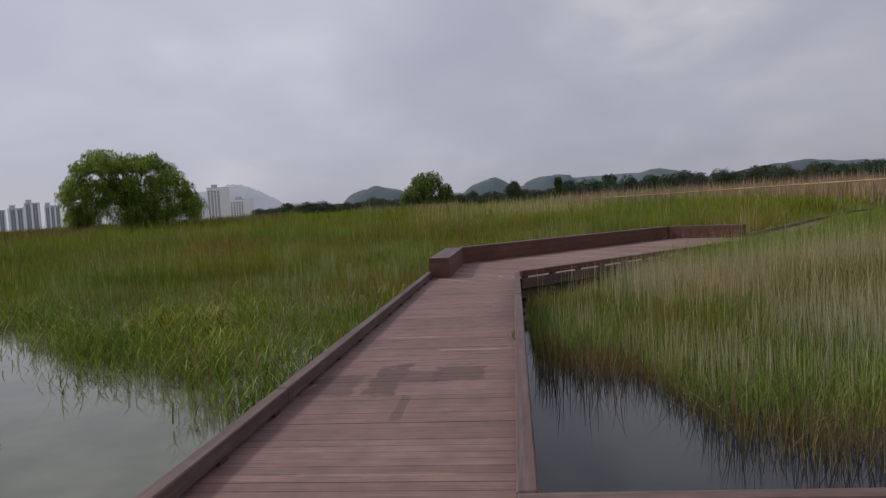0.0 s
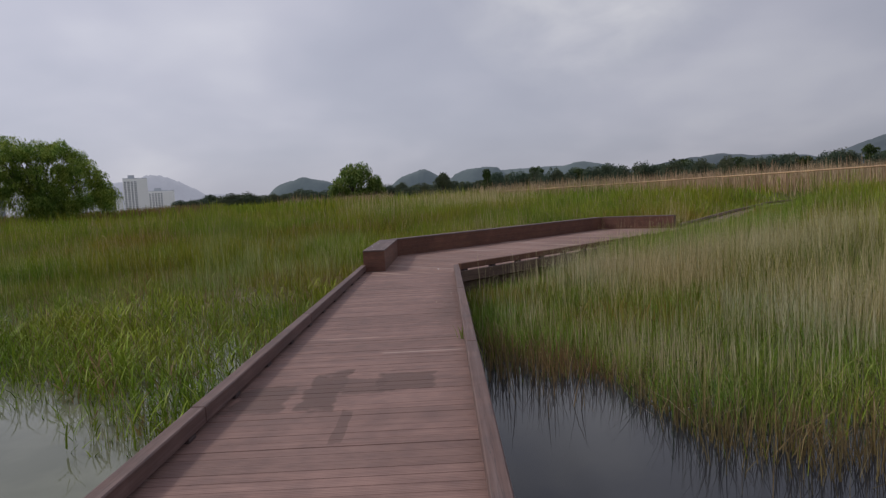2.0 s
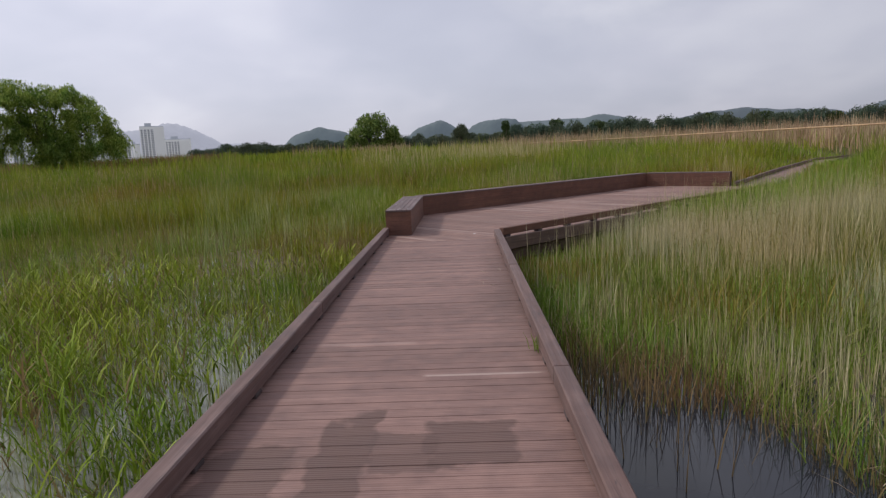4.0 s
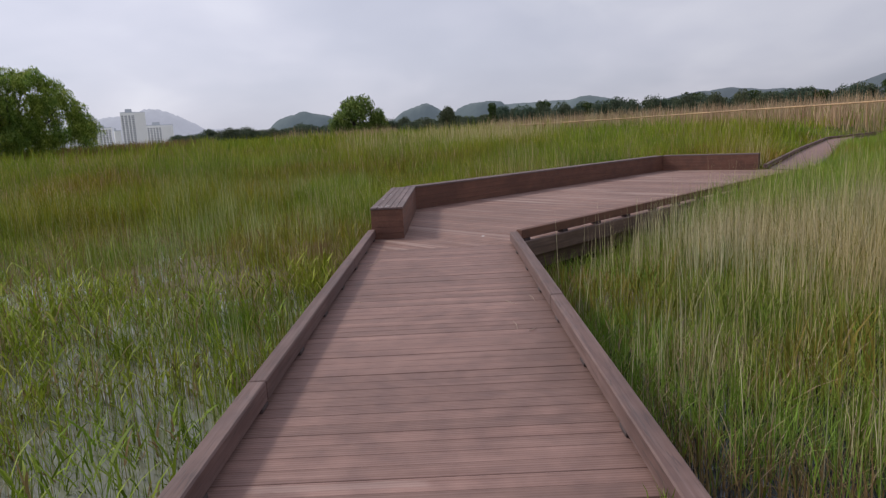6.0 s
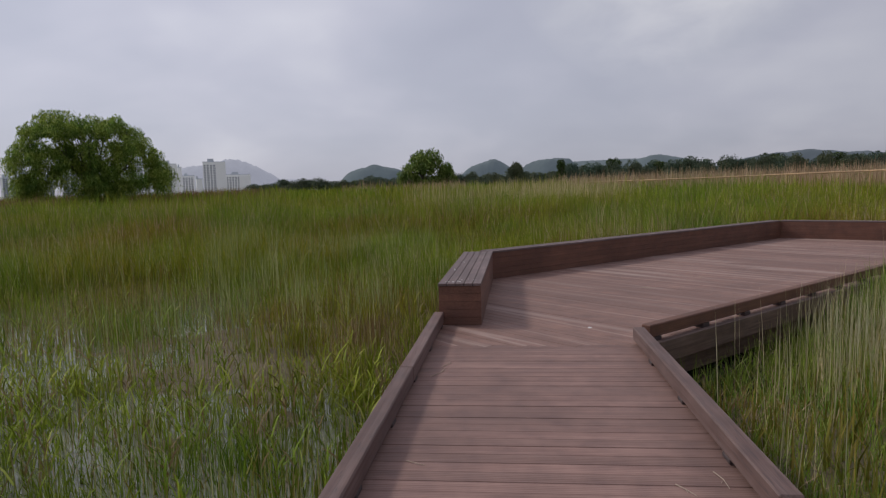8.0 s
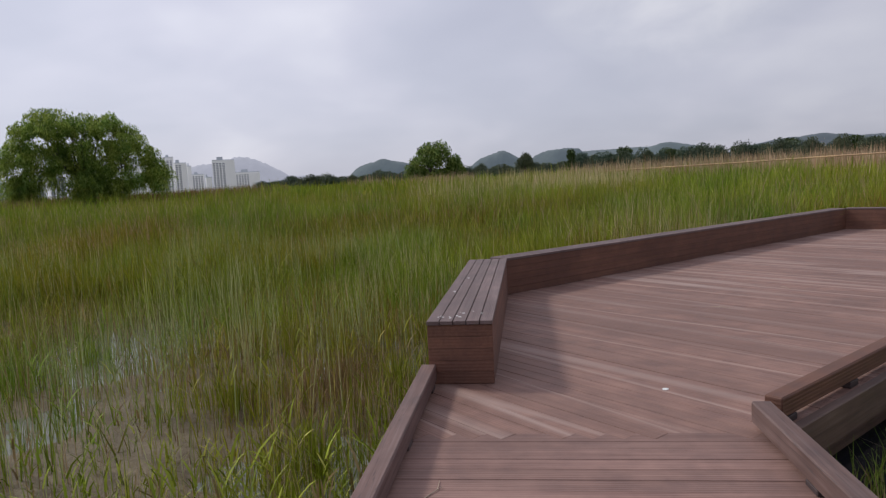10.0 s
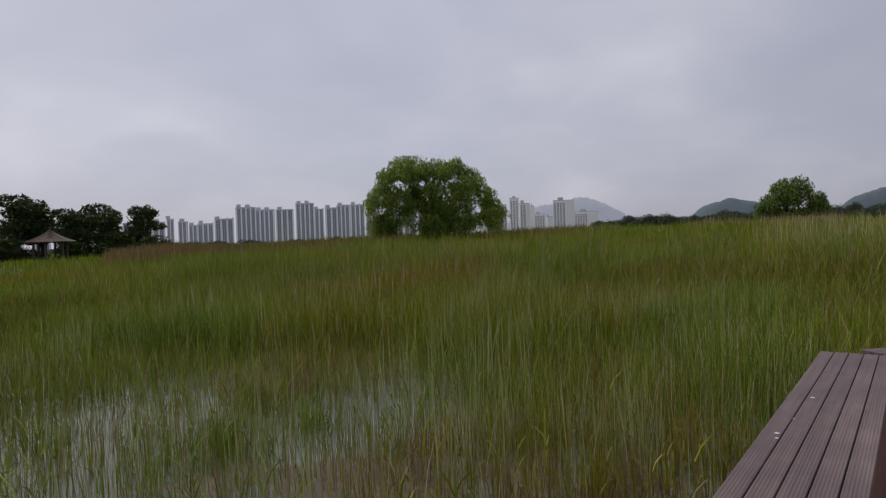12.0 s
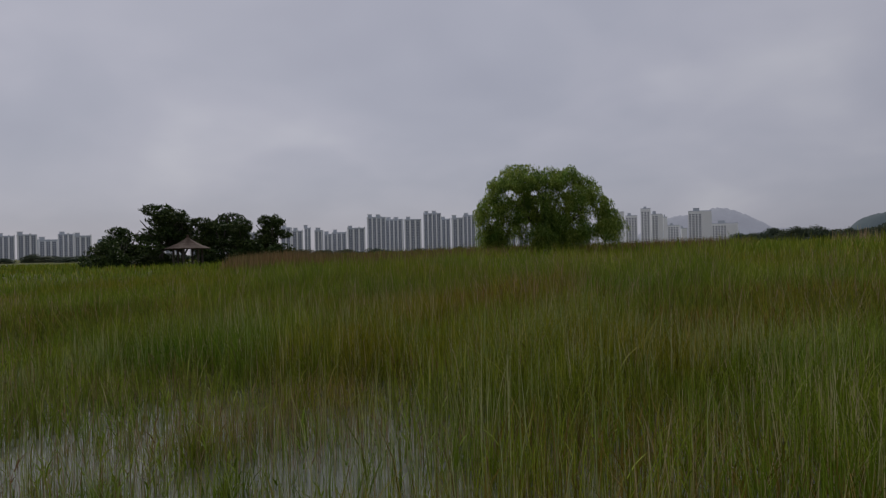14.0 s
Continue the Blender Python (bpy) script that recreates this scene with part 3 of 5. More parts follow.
def deck_plaza():
    deck = thing("plaza_deck", None, "wide composite plaza deck with boards laid across", "deck", kind="structure")
    poly = [Vector((-1.0, SEAM - 0.05)), Vector((0.98, SEAM - 0.05)), CORNER + AXIS * 11.9 - ACROSS * 0.06, Vector((9.0, 21.25)), Vector((6.6, 22.95)), Vector((-0.95, 15.6)), Vector((-1.0, 12.3))]
    for i in range(150):
        c = CORNER + AXIS * (-3.2 + i * PITCH) + ACROSS * 6
        span = clip_board(c, poly)
        if span is None:
            continue
        lo, hi = span
        a, b = c - ACROSS * lo, c - ACROSS * hi
        d = b - a
        bm = box(0, d.length, -(PITCH - GAP) / 2, (PITCH - GAP) / 2, -THICK, 0, 0.0022)
        ob = part("deck_board", bm, M_PLAZA, deck)
        ob.matrix_basis = pose(a.x, a.y, random.uniform(-0.0015, 0.0015), 0, 0, math.degrees(math.atan2(d.y, d.x)))
    p0, p1 = CORNER + ACROSS * -0.05, CORNER + ACROSS * -0.05 + AXIS * 11.8
    for z0, z1, off in ((-0.19, 0.018, -0.047), (-0.42, -0.23, 0.10)):
        bm, m = bar(p0 + ACROSS * off, p1 + ACROSS * off, 0.06, z0, z1)
        placed(part("edge_joist", bm, M_FRAME, deck), m)
    for k in range(8):
        p = p0 + AXIS * (0.6 + 1.55 * k) + ACROSS * 0.22
        part("pile", box(p.x - 0.06, p.x + 0.06, p.y - 0.06, p.y + 0.06, -1.0, -0.035, 0.006), M_FRAME, deck)
    return deck


def kerb(points, label, inner=1, width=0.10, top=0.145, low=0.03, first=0.3, step=0.95, seg=3.6, mat=M_KERB):
    """A timber kerb rail on blocks along a plan polyline (its centre line)."""
    k = thing("kerb_rail", None, label, "kerb rail", "kerb rails")
    block = None
    for p, q in zip(points, points[1:]):
        p, q = Vector(p), Vector(q)
        d = (q - p).normalized()
        total, s = (q - p).length, 0.0
        while s < total - 0.02:
            e = min(total, s + seg)
            bm, m = bar(p + d * (s + 0.003), p + d * (e - 0.003), width, low, top + random.uniform(-0.003, 0.003), 0.008)
            placed(part("beam", bm, mat, k), m)
            s = e
        s = first
        turn = math.degrees(math.atan2(d.y, d.x))
        while s < total - 0.05:
            c = p + d * s
            m = pose(c.x, c.y, 0, 0, 0, turn)
            if block is None:
                block = part("spacer_block", box(-0.06, 0.06, -0.05, 0.05, 0.0015, low - 0.0015, 0.004), M_BLOCK, k)
                block.matrix_basis = m
            else:
                linked("spacer_block", block.data, k, m)
            s += step
    return k


deck_walk()
deck_plaza()
KX, KW = HALF + 0.048, 0.104
kerb([(-KX, -4.6), (-KX, 12.0)], "weathered brown timber kerb rail on spacer blocks", width=KW)
kerb([(KX, 0.63), (KX, 11.18)], "weathered brown timber kerb rail with worn edges", width=KW)
kerb([(KX - 0.05, 0.57), (4.8, 0.66)], "timber kerb rail across the side branch")
kerb([tuple(CORNER + AXIS * 0.10 + ACROSS * 0.012), tuple(CORNER + AXIS * 11.8 + ACROSS * 0.012)], "dark timber kerb rail along the plaza edge", width=0.10, low=0.044, top=0.165, first=0.12, step=0.85, mat=M_BENCH)


# ---------------------------------------------------------------- benches
def bench(front, depth, label, near_end, height=0.45, slats=5, courses=5, back=True):
    """A box bench clad in boards. front: plan line of its front face; the seat lies to the left of it."""
    a, b = front
    d = (b - a)
    length = d.length
    base = pose(a.x, a.y, 0, 0, 0, math.degrees(math.atan2(d.y, d.x)))
    t = thing("box_bench", base, label, "bench", "benches round the plaza")
    top = height - 0.028
    for i in range(slats):
        w = depth / slats
        y0 = i * w
        part("seat_slat", box(-0.012, length, y0 + 0.003, y0 + w - 0.003, top, height, 0.003), M_BENCH_TOP, t)
    h = (top - 0.004) / courses
    for i in range(courses):
        z0 = 0.002 + i * h
        part("front_board", box(0.022 if near_end else -0.012, length, 0.006, 0.028, z0 + 0.001, z0 + h - 0.001, 0.0015), M_BENCH, t)
        if back:
            part("back_board", box(0.022, length, depth - 0.028, depth - 0.006, z0 + 0.001, z0 + h - 0.001, 0.0015), M_BENCH, t)
        if near_end:
            part("end_board", box(0.0, 0.02, 0.006, depth - 0.006, z0 + 0.001, z0 + h - 0.001, 0.0015), M_BENCH, t)
    part("core_frame", box(0.03, length - 0.02, 0.032, depth - 0.032, 0.004, top - 0.006), M_FRAME, t)
    return t


bench(BENCH_A, 0.465, "brown composite box bench with slatted seat and white droppings", True)
bench(BENCH_B, 0.30, "long brown composite box bench beside the plaza deck", False, slats=3)
bench(BENCH_C, 0.30, "short brown composite box bench closing the plaza end", False, slats=3)


def far_walk():
    deck = thing("far_boardwalk", None, "pale far boardwalk winding on through the reeds", "boardwalk", kind="structure")
    for p, q in zip(FAR_WALK, FAR_WALK[1:]):
        d = (q - p).normalized()
        n = int((q - p).length / PITCH)
        bm = bmesh.new()
        for i in range(n):
            box(i * PITCH, i * PITCH + PITCH - GAP, -1.3, -0.02, -THICK, 0, 0.0, bm)
        ob = part("deck_boards", bm, M_DECK, deck)
        ob["kind"] = "stuff"
        ob.matrix_basis = pose(p.x, p.y, 0, 0, 0, math.degrees(math.atan2(d.y, d.x)))
    left = [tuple(v) for v in FAR_WALK]
    kerb(left, "dark timber kerb rail of the far boardwalk", step=1.2, first=0.5)
    right = []
    for i, v in enumerate(FAR_WALK):
        d = (FAR_WALK[min(i + 1, len(FAR_WALK) - 1)] - FAR_WALK[max(i - 1, 0)]).normalized()
        right.append(tuple(v + Vector((d.y, -d.x)) * 1.3))
    kerb(right, "dark timber kerb rail of the far boardwalk", step=1.2, first=0.5)


far_walk()


# ---------------------------------------------------------------- fence
def fence(points, label):
    f = thing("low_fence", None, label, "fence", "low fences in the marsh")
    post = None
    for (x0, y0, z0), (x1, y1, z1) in zip(points, points[1:]):
        a, b = Vector((x0, y0, z0)), Vector((x1, y1, z1))
        d = b - a
        bm = bmesh.new()
        bmesh.ops.create_cone(bm, cap_ends=True, segments=8, radius1=0.06, radius2=0.055, depth=d.length)
        ob = part("rail", bm, M_RAIL, f)
        ob.matrix_basis = Matrix.Translation((a + b) / 2) @ d.to_track_quat("Z", "Y").to_matrix().to_4x4()
        n = max(1, round(d.length / 2.4))
        for i in range(n):
            p = a + d * (i / n)
            m = pose(p.x, p.y, p.z)
            if post is None:
                bm = bmesh.new()
                bmesh.ops.create_cone(bm, cap_ends=True, segments=8, radius1=0.05, radius2=0.042, depth=1.6, matrix=Matrix.Translation((0, 0, -0.75)))
                post = part("post", bm, M_RAIL, f)
                post.matrix_basis = m
            else:
                linked("post", post.data, f, m)


def fence_by(bearings, label):
    fence([(*polar(az, d), EYE + d * math.tan(radians(el))) for az, d, el in bearings], label)


fence_by([(6.5, 62, 0.32), (9.5, 60, 0.36), (13.5, 58, 0.40), (17.5, 56, 0.44), (21, 54, 0.50), (24.6, 52, 0.56), (28.5, 50, 0.60), (32.3, 48, 0.64), (36, 46, 0.68), (41, 44, 0.74), (46, 43, 0.8)], "low tan bamboo fence in front of dry reeds")
fence_by([(-13.8, 74, 0.02), (-10, 75, 0.10), (-5.3, 76, 0.20)], "low tan bamboo fence among green reeds")
fence_by([(-58, 66, -0.72), (-54, 66, -0.74), (-48.3, 67, -0.68), (-46, 67, -0.66)], "low tan bamboo fence among brown reeds")


# ---------------------------------------------------------------- reeds and grass
def blades(name, x, y, h, w, lean, mat, segs=3, sink=0.05, curl=0.35):
    """One joined field of tapering blades, each a strip that leans over."""
    n = len(x)
    z = ground_z(x, y) - sink
    th = rng.uniform(0, 2 * np.pi, n)
    face = rng.uniform(0, 2 * np.pi, n)
    L = rng.normal(0, 1, n) * lean + lean * 0.4
    rows = []
    for k in range(segs + 1):
        f = k / segs
        hz = z + (h + sink) * f * (1 - 0.12 * f * np.abs(L) / (lean + 1e-6) * 0.3)
        off = L * h * (f * (1 - curl) + curl * f ** 3)
        cx, cy = x + np.cos(th) * off, y + np.sin(th) * off
        if k < segs:
            ww = w * (1 - 0.75 * f ** 1.5) / 2
            rows.append(np.stack([cx - np.cos(face) * ww, cy - np.sin(face) * ww, hz], 1))
            rows.append(np.stack([cx + np.cos(face) * ww, cy + np.sin(face) * ww, hz], 1))
        else:
            rows.append(np.stack([cx, cy, hz], 1))
    per = 2 * segs + 1
    V = np.stack(rows, 1).reshape(-1, 3)
    base = (np.arange(n) * per)[:, None]
    quads = np.concatenate([[2 * k, 2 * k + 1, 2 * k + 3, 2 * k + 2] for k in range(segs - 1)]) if segs > 1 else np.array([], int)
    pattern = np.concatenate([quads, [2 * segs - 2, 2 * segs - 1, 2 * segs]]).astype(int)
    flat = (base + pattern[None]).ravel()
    totals = np.tile([4] * (segs - 1) + [3], n)
    return new(name, quick_mesh(name, V, flat, totals, mat))


def reed_plants(name, x, y, h, mat, leaves=4):
    """Short reeds: an upright stem with long leaves arching off it on both sides."""
    n = len(x)
    z = ground_z(x, y)
    side = rng.uniform(0, 2 * np.pi, n)
    tilt, to = rng.normal(0, 0.14, n), rng.uniform(0, 2 * np.pi, n)
    V, flat, totals, at = [], [], [], 0

    def strip(points, width, across):
        nonlocal at
        k, m = len(points), len(points[0])
        rows = []
        for q, p in enumerate(points):
            ww = width * (1 - (q / (k - 1)) ** 2 * 0.96)
            rows += [p - across * ww[:, None], p + across * ww[:, None]]
        V.append(np.stack(rows, 1).reshape(-1, 3))
        pat = np.array([[2 * q, 2 * q + 1, 2 * q + 3, 2 * q + 2] for q in range(k - 1)]).ravel()
        flat.append((at + (np.arange(m) * 2 * k)[:, None] + pat[None]).ravel())
        totals.append(np.full(m * (k - 1), 4))
        at += m * 2 * k

    def stem_at(f):
        return np.stack([x + np.cos(to) * tilt * h * f ** 1.5, y + np.sin(to) * tilt * h * f ** 1.5, z - 0.05 + (h + 0.05) * f], 1)
    flatwise = np.stack([np.cos(side), np.sin(side), np.zeros(n)], 1)
    strip([stem_at(f) for f in (0.0, 0.5, 1.0)], np.full(n, 0.0028), flatwise)
    for q in range(leaves):
        f = 0.3 + 0.68 * (q + rng.uniform(0, 0.8, n)) / leaves
        an = side + np.pi * (q % 2) + rng.normal(0, 0.5, n)
        L = rng.uniform(0.12, 0.24, n) * np.clip(h / 0.4, 0.6, 1.2)
        up = rng.uniform(1.0, 1.45, n)
        p0 = stem_at(f)
        out = np.stack([np.cos(an), np.sin(an), np.zeros(n)], 1)
        pts = [p0 + out * (L * r * np.cos(up * (1 - 0.3 * r)))[:, None] + np.array([0, 0, 1.0]) * (L * (r * np.sin(up) - 0.22 * r ** 2.4))[:, None] for r in (0.0, 0.45, 0.8, 1.0)]
        across = np.stack([-np.sin(an), np.cos(an), rng.normal(0, 0.4, n)], 1)
        strip(pts, rng.uniform(0.004, 0.0085, n), across)
    return new(name, quick_mesh(name, np.concatenate(V), np.concatenate(flat), np.concatenate(totals), mat))


def scatter(count, x0, x1, y0, y1):
    return rng.uniform(x0, x1, count), rng.uniform(y0, y1, count)


def tuft(x, y, size, spread):
    """Draw points together into tufts."""
    k = rng.integers(0, max(1, len(x) // size), len(x))
    return x[k] + rng.normal(0, spread, len(x)), y[k] + rng.normal(0, spread, len(x))


def bearing(x, y):
    return np.degrees(np.arctan2(x + 0.35, y - 8)), np.hypot(x + 0.35, y - 8)


def field_height(x, y):
    """How tall the reeds stand: low on the left, tall far off and along the plaza's open edge."""
    az, d = bearing(x, y)
    left = 0.66 + 0.62 * np.clip((d - 5) / 22, 0, 1)
    left = left * (0.42 + 0.58 * np.clip((az + 74) / 26, 0, 1))
    right = 0.98 + 0.28 * np.clip((y - 9) / 6, 0, 1) + 0.1 * np.clip((d - 20) / 20, 0, 1)
    mix = np.clip((x + 0.5) / 3 - np.clip((d - 25) / 20, 0, 1), 0, 1)
    h = left * (1 - mix) + right * mix
    h = h * (1 + 0.30 * wobble(x, y, 2.1, 1) + 0.26 * wobble(x, y, 0.7, 5))
    # a low clearing by the plaza's inner corner, and mown ground before the fence
    low = np.maximum(np.exp(-(((x - 2.0) / 1.1) ** 2 + ((y - 10.6) / 2.4) ** 2)), 0.9 * np.exp(-((x - 1.1) / np.interp(y, (5, 7, 9), (2.3, 2.0, 1.2))) ** 2) * (y < 12))
    near_fence = (az > 5) * np.clip(1 - np.abs(d - (62 - 0.45 * az)) / 9, 0, 1)
    return h * (1 - 0.62 * low) * (1 - 0.45 * near_fence) * (1 - 0.66 * by_far_walk(x, y))


def build_fields():
    def clear(x, y):
        return ~on_deck(x, y) & (open_water(x, y) < 0.5) & ~((x > 14) & (y < 4)) & ~((x < -18) & (y < 3))
    # near reeds
    x, y = scatter(400000, -15, 15, 0, 24)
    x, y = tuft(x, y, 8, 0.11)
    d = np.hypot(x + 0.2, y - 7)
    s = sparse(x, y)
    clump = 0.55 + 0.45 * wobble(x, y, 0.55, 9)
    keep = (rng.random(len(x)) < np.clip(1.25 - d / 20, 0.25, 1) * (1 - 0.93 * s) * clump) & clear(x, y) & (d < 19)
    x, y, s, d = x[keep], y[keep], s[keep], d[keep]
    # to the right of the walk the tall stems thin out above low grass
    thin = (x < 0.5) | (rng.random(len(x)) < np.clip(0.42 + 0.06 * (d - 4) + 0.5 * wobble(x, y, 0.9, 13), 0.08, 1) * (1 - 0.85 * inner_clearing(x, y)))
    x, y, s, d = x[thin], y[thin], s[thin], d[thin]
    h = field_height(x, y) * rng.uniform(0.45, 1.12, len(x)) * (1 - 0.68 * s)
    w = rng.uniform(0.0045, 0.0095, len(x)) * np.clip(d / 8, 1, 2)
    low = np.maximum(np.exp(-(((x - 1.9) / 1.2) ** 2 + ((y - 10.8) / 2.6) ** 2)), np.exp(-((x - 1.1) / 0.6) ** 2))
    dry = rng.random(len(x)) < (np.where(x > 0.5, np.interp(y, (4, 8), (0.42, 0.66)) * np.clip(1.5 - (y - 6) / 12, 0.35, 1) + 0.38 * wobble(x, y, 1.1, 8), 0.08 + 0.17 * (wobble(x, y, 1.6, 8) > 0.25))) * (1 - 0.7 * low)
    g = blades("reed_field", x[~dry], y[~dry], h[~dry] * np.where(x[~dry] > 0.5, 0.47, 1.0), w[~dry] * 1.3, np.where(x[~dry] < 0, 0.30, 0.24), M_GREEN, curl=0.6)
    tagged(g, "tall green marsh reeds growing thickly in shallow water", "reeds", kind="stuff")
    g = blades("dry_reed_stalks", x[dry], y[dry], h[dry] * 1.06 * rng.uniform(0.85, 1.15, dry.sum()), w[dry] * 0.85, 0.15, M_DRY, curl=0.3)
    tagged(g, "straw-coloured dead reed stalks among the green", "reeds", kind="stuff")
    # low sedge that fills the ground between the stems
    x, y = scatter(300000, -24, 24, 0, 36)
    d = np.hypot(x + 0.2, y - 7)
    s = sparse(x, y)
    keep = (rng.random(len(x)) < np.clip(1.1 - d / 40, 0.3, 1) * (1 - np.clip(1.5 * s, 0, 0.985))) & clear(x, y)
    x, y, d = x[keep], y[keep], d[keep]
    g = blades("low_sedge", x, y, field_height(x, y) * rng.uniform(0.3, 0.72, len(x)), rng.uniform(0.012, 0.024, len(x)) * np.clip(d / 9, 1, 2.2), 0.4, M_UNDER, segs=2, curl=0.6)
    tagged(g, "low olive sedge filling the ground between reeds", "sedge", kind="stuff")
    ex, ey = scatter(95000, 1.1, 7.5, 2.5, 14)
    ok = (rng.random(len(ex)) < (1 - sparse(ex, ey)) * (0.75 + 0.35 * wobble(ex, ey, 0.5, 4)) * np.clip(1.2 - (ex - 1) / 8, 0.3, 1)) & clear(ex, ey)
    ex, ey = ex[ok], ey[ok]
    hh = rng.uniform(0.16, 0.5, len(ex)) * (1 + 0.3 * wobble(ex, ey, 0.6, 6))
    hh = hh * (1 - 0.5 * inner_clearing(ex, ey))
    gold = rng.random(len(ex)) < 0.14 + 0.2 * (wobble(ex, ey, 0.45, 2) > 0.35)
    g = blades("kerbside_grass", ex[~gold], ey[~gold], hh[~gold], rng.uniform(0.004, 0.0095, (~gold).sum()), 0.42, M_FRESH, curl=0.6)
    tagged(g, "low fresh green grass between reed stems", "grass", kind="stuff")
    g = blades("reed_litter", ex[gold], ey[gold], hh[gold] * 0.8, rng.uniform(0.006, 0.012, gold.sum()), 0.75, M_TAN, curl=0.3)
    tagged(g, "fallen tan reed litter among low grass", "reed litter", kind="stuff")
    # middle field
    x, y = scatter(290000, -42, 40, 2, 46)
    az, d = bearing(x, y)
    keep = (rng.random(len(x)) < np.clip(1.2 - d / 60, 0.3, 1)) & clear(x, y) & (d > 12.5) & (d < 46) & (y > 4)
    x, y, d = x[keep], y[keep], d[keep]
    pale = rng.random(len(x)) < 0.06 + 0.15 * np.clip(wobble(x, y, 2.4, 7), 0, 1)
    g = blades("pale_field_stems", x[pale], y[pale], field_height(x[pale], y[pale]) * rng.uniform(0.7, 1.15, pale.sum()), rng.uniform(0.010, 0.018, pale.sum()) * np.clip(d[pale] / 20, 1, 2), 0.25, M_TAN, segs=2, curl=0.4)
    tagged(g, "pale flowering stems scattered through the green reeds", "reeds", kind="stuff")
    x, y, d = x[~pale], y[~pale], d[~pale]
    g = blades("middle_reed_field", x, y, field_height(x, y) * rng.uniform(0.5, 1.1, len(x)), rng.uniform(0.010, 0.021, len(x)) * np.clip(d / 20, 1, 2), 0.46, M_GREEN, segs=2, curl=0.5)
    tagged(g, "green marsh reeds spreading into the middle distance", "reeds", kind="stuff")
    # tufts and scattered blades in the shallows
    x, y = scatter(120000, -13, 5, 0, 20)
    x, y = tuft(x, y, 44, 0.17)
    s = sparse(x, y)
    keep = (rng.random(len(x)) < np.interp(y - 0.3 * x, (10, 12.5, 14.5, 16), (0.55, 0.4, 0.22, 0.36)) * (s > 0.2) * np.clip(0.6 + 0.8 * wobble(x, y, 0.8, 12), 0.1, 1)) & ~on_deck(x, y) & (open_water(x, y) < 0.7)
    x, y = x[keep], y[keep]
    g = blades("shallow_water_sedge", x, y, rng.uniform(0.12, 0.5, len(x)), rng.uniform(0.006, 0.014, len(x)), 0.24, M_GREEN, curl=0.6)
    tagged(g, "thin low sedge standing in shallow water", "sedge", kind="stuff")
    ex, ey = scatter(22000, 1.15, 6.5, 1.2, 8)
    s2 = sparse(ex, ey)
    ok = (s2 > 0.15) & (rng.random(len(ex)) < np.clip(1.25 - 1.3 * open_water(ex, ey), 0, 1) * np.clip(0.5 + wobble(ex, ey, 0.3, 5), 0.1, 1)) & (open_water(ex, ey) < 0.95) & ~on_deck(ex, ey)
    g = blades("shore_litter", ex[ok], ey[ok], rng.uniform(0.08, 0.42, ok.sum()), rng.uniform(0.005, 0.011, ok.sum()), np.where(rng.random(ok.sum()) < 0.35, 0.8, 0.25), M_BROWN, curl=0.3)
    tagged(g, "broken brown reed litter along the water's edge", "reed litter", kind="stuff")
    dead = rng.random(len(x)) < np.where(y > 8.5, 0.85, 0.36)
    g = blades("dead_sedge", x[dead] + 0.08, y[dead], rng.uniform(0.12, 0.5, dead.sum()), rng.uniform(0.004, 0.008, dead.sum()), 0.2, M_TAN, curl=0.3)
    tagged(g, "pale dead sedge stems bent over shallow water", "sedge", kind="stuff")
    # upright dead stalks thinly spread over the far shallows
    ex, ey = scatter(70000, -12, -1.2, 5, 20)
    ok = (sparse(ex, ey) > 0.3) & ~on_deck(ex, ey) & (rng.random(len(ex)) < np.clip(0.45 + 0.75 * wobble(ex, ey, 0.5, 3), 0.05, 1) * np.maximum(np.interp(ey - 0.3 * ex, (12.8, 15.8), (0.07, 1)), 0.45 * np.clip((10.5 - ey) / 2, 0, 1))) & (open_water(ex, ey) < 0.6)
    pale = rng.random(len(ex)) < 0.5
    for name, pick, mat, label in (("standing_dead_stalks", ok & pale, M_BROWN, "pale dead stalks standing upright in shallow water"), ("standing_green_stalks", ok & ~pale, M_GREEN, "thin green stalks standing upright in shallow water")):
        g = blades(name, ex[pick], ey[pick], rng.uniform(0.15, 0.55, pick.sum()), rng.uniform(0.004, 0.008, pick.sum()), 0.12, mat, segs=2, curl=0.3)
        tagged(g, label, "sedge", kind="stuff")
    cx = np.array([-5.36, -5.5, -2.74, -3.1, -2.2, -1.7, -1.5, -4.4, -3.9, -6.6, -2.0, -2.9, -1.45])
    cy = np.array([14.5, 13.6, 12.7, 15.2, 14.2, 11.6, 10.7, 11.0, 16.4, 14.8, 9.4, 8.6, 13.2])
    k = rng.integers(0, len(cx), 3600)
    r, an = np.abs(rng.normal(0, 0.36, len(k))), rng.uniform(0, 6.28, len(k))
    g = blades("sedge_tussock", cx[k] + r * np.cos(an), cy[k] + r * np.sin(an), rng.uniform(0.2, 0.5, len(k)) * np.exp(-r * 0.8), rng.uniform(0.006, 0.012, len(k)), 0.34, M_GREEN, curl=0.6)
    tagged(g, "rounded green sedge tussocks in muddy water", "sedge", kind="stuff")
    # leafy reeds along the rim of the wide pool
    x = rng.uniform(-10.5, -1.15, 950)
    y = 4.3 + np.minimum(-1.9 - x, 9) * 0.77 + 0.7 - np.abs(rng.normal(0, 0.8, len(x))) + 0.5 * wobble(x, x * 0.6, 0.5, 2)
    ok = (rng.random(len(x)) < np.clip(0.6 + 0.7 * wobble(x, y, 0.5, 15), 0.1, 1)) & ~on_deck(x, y)
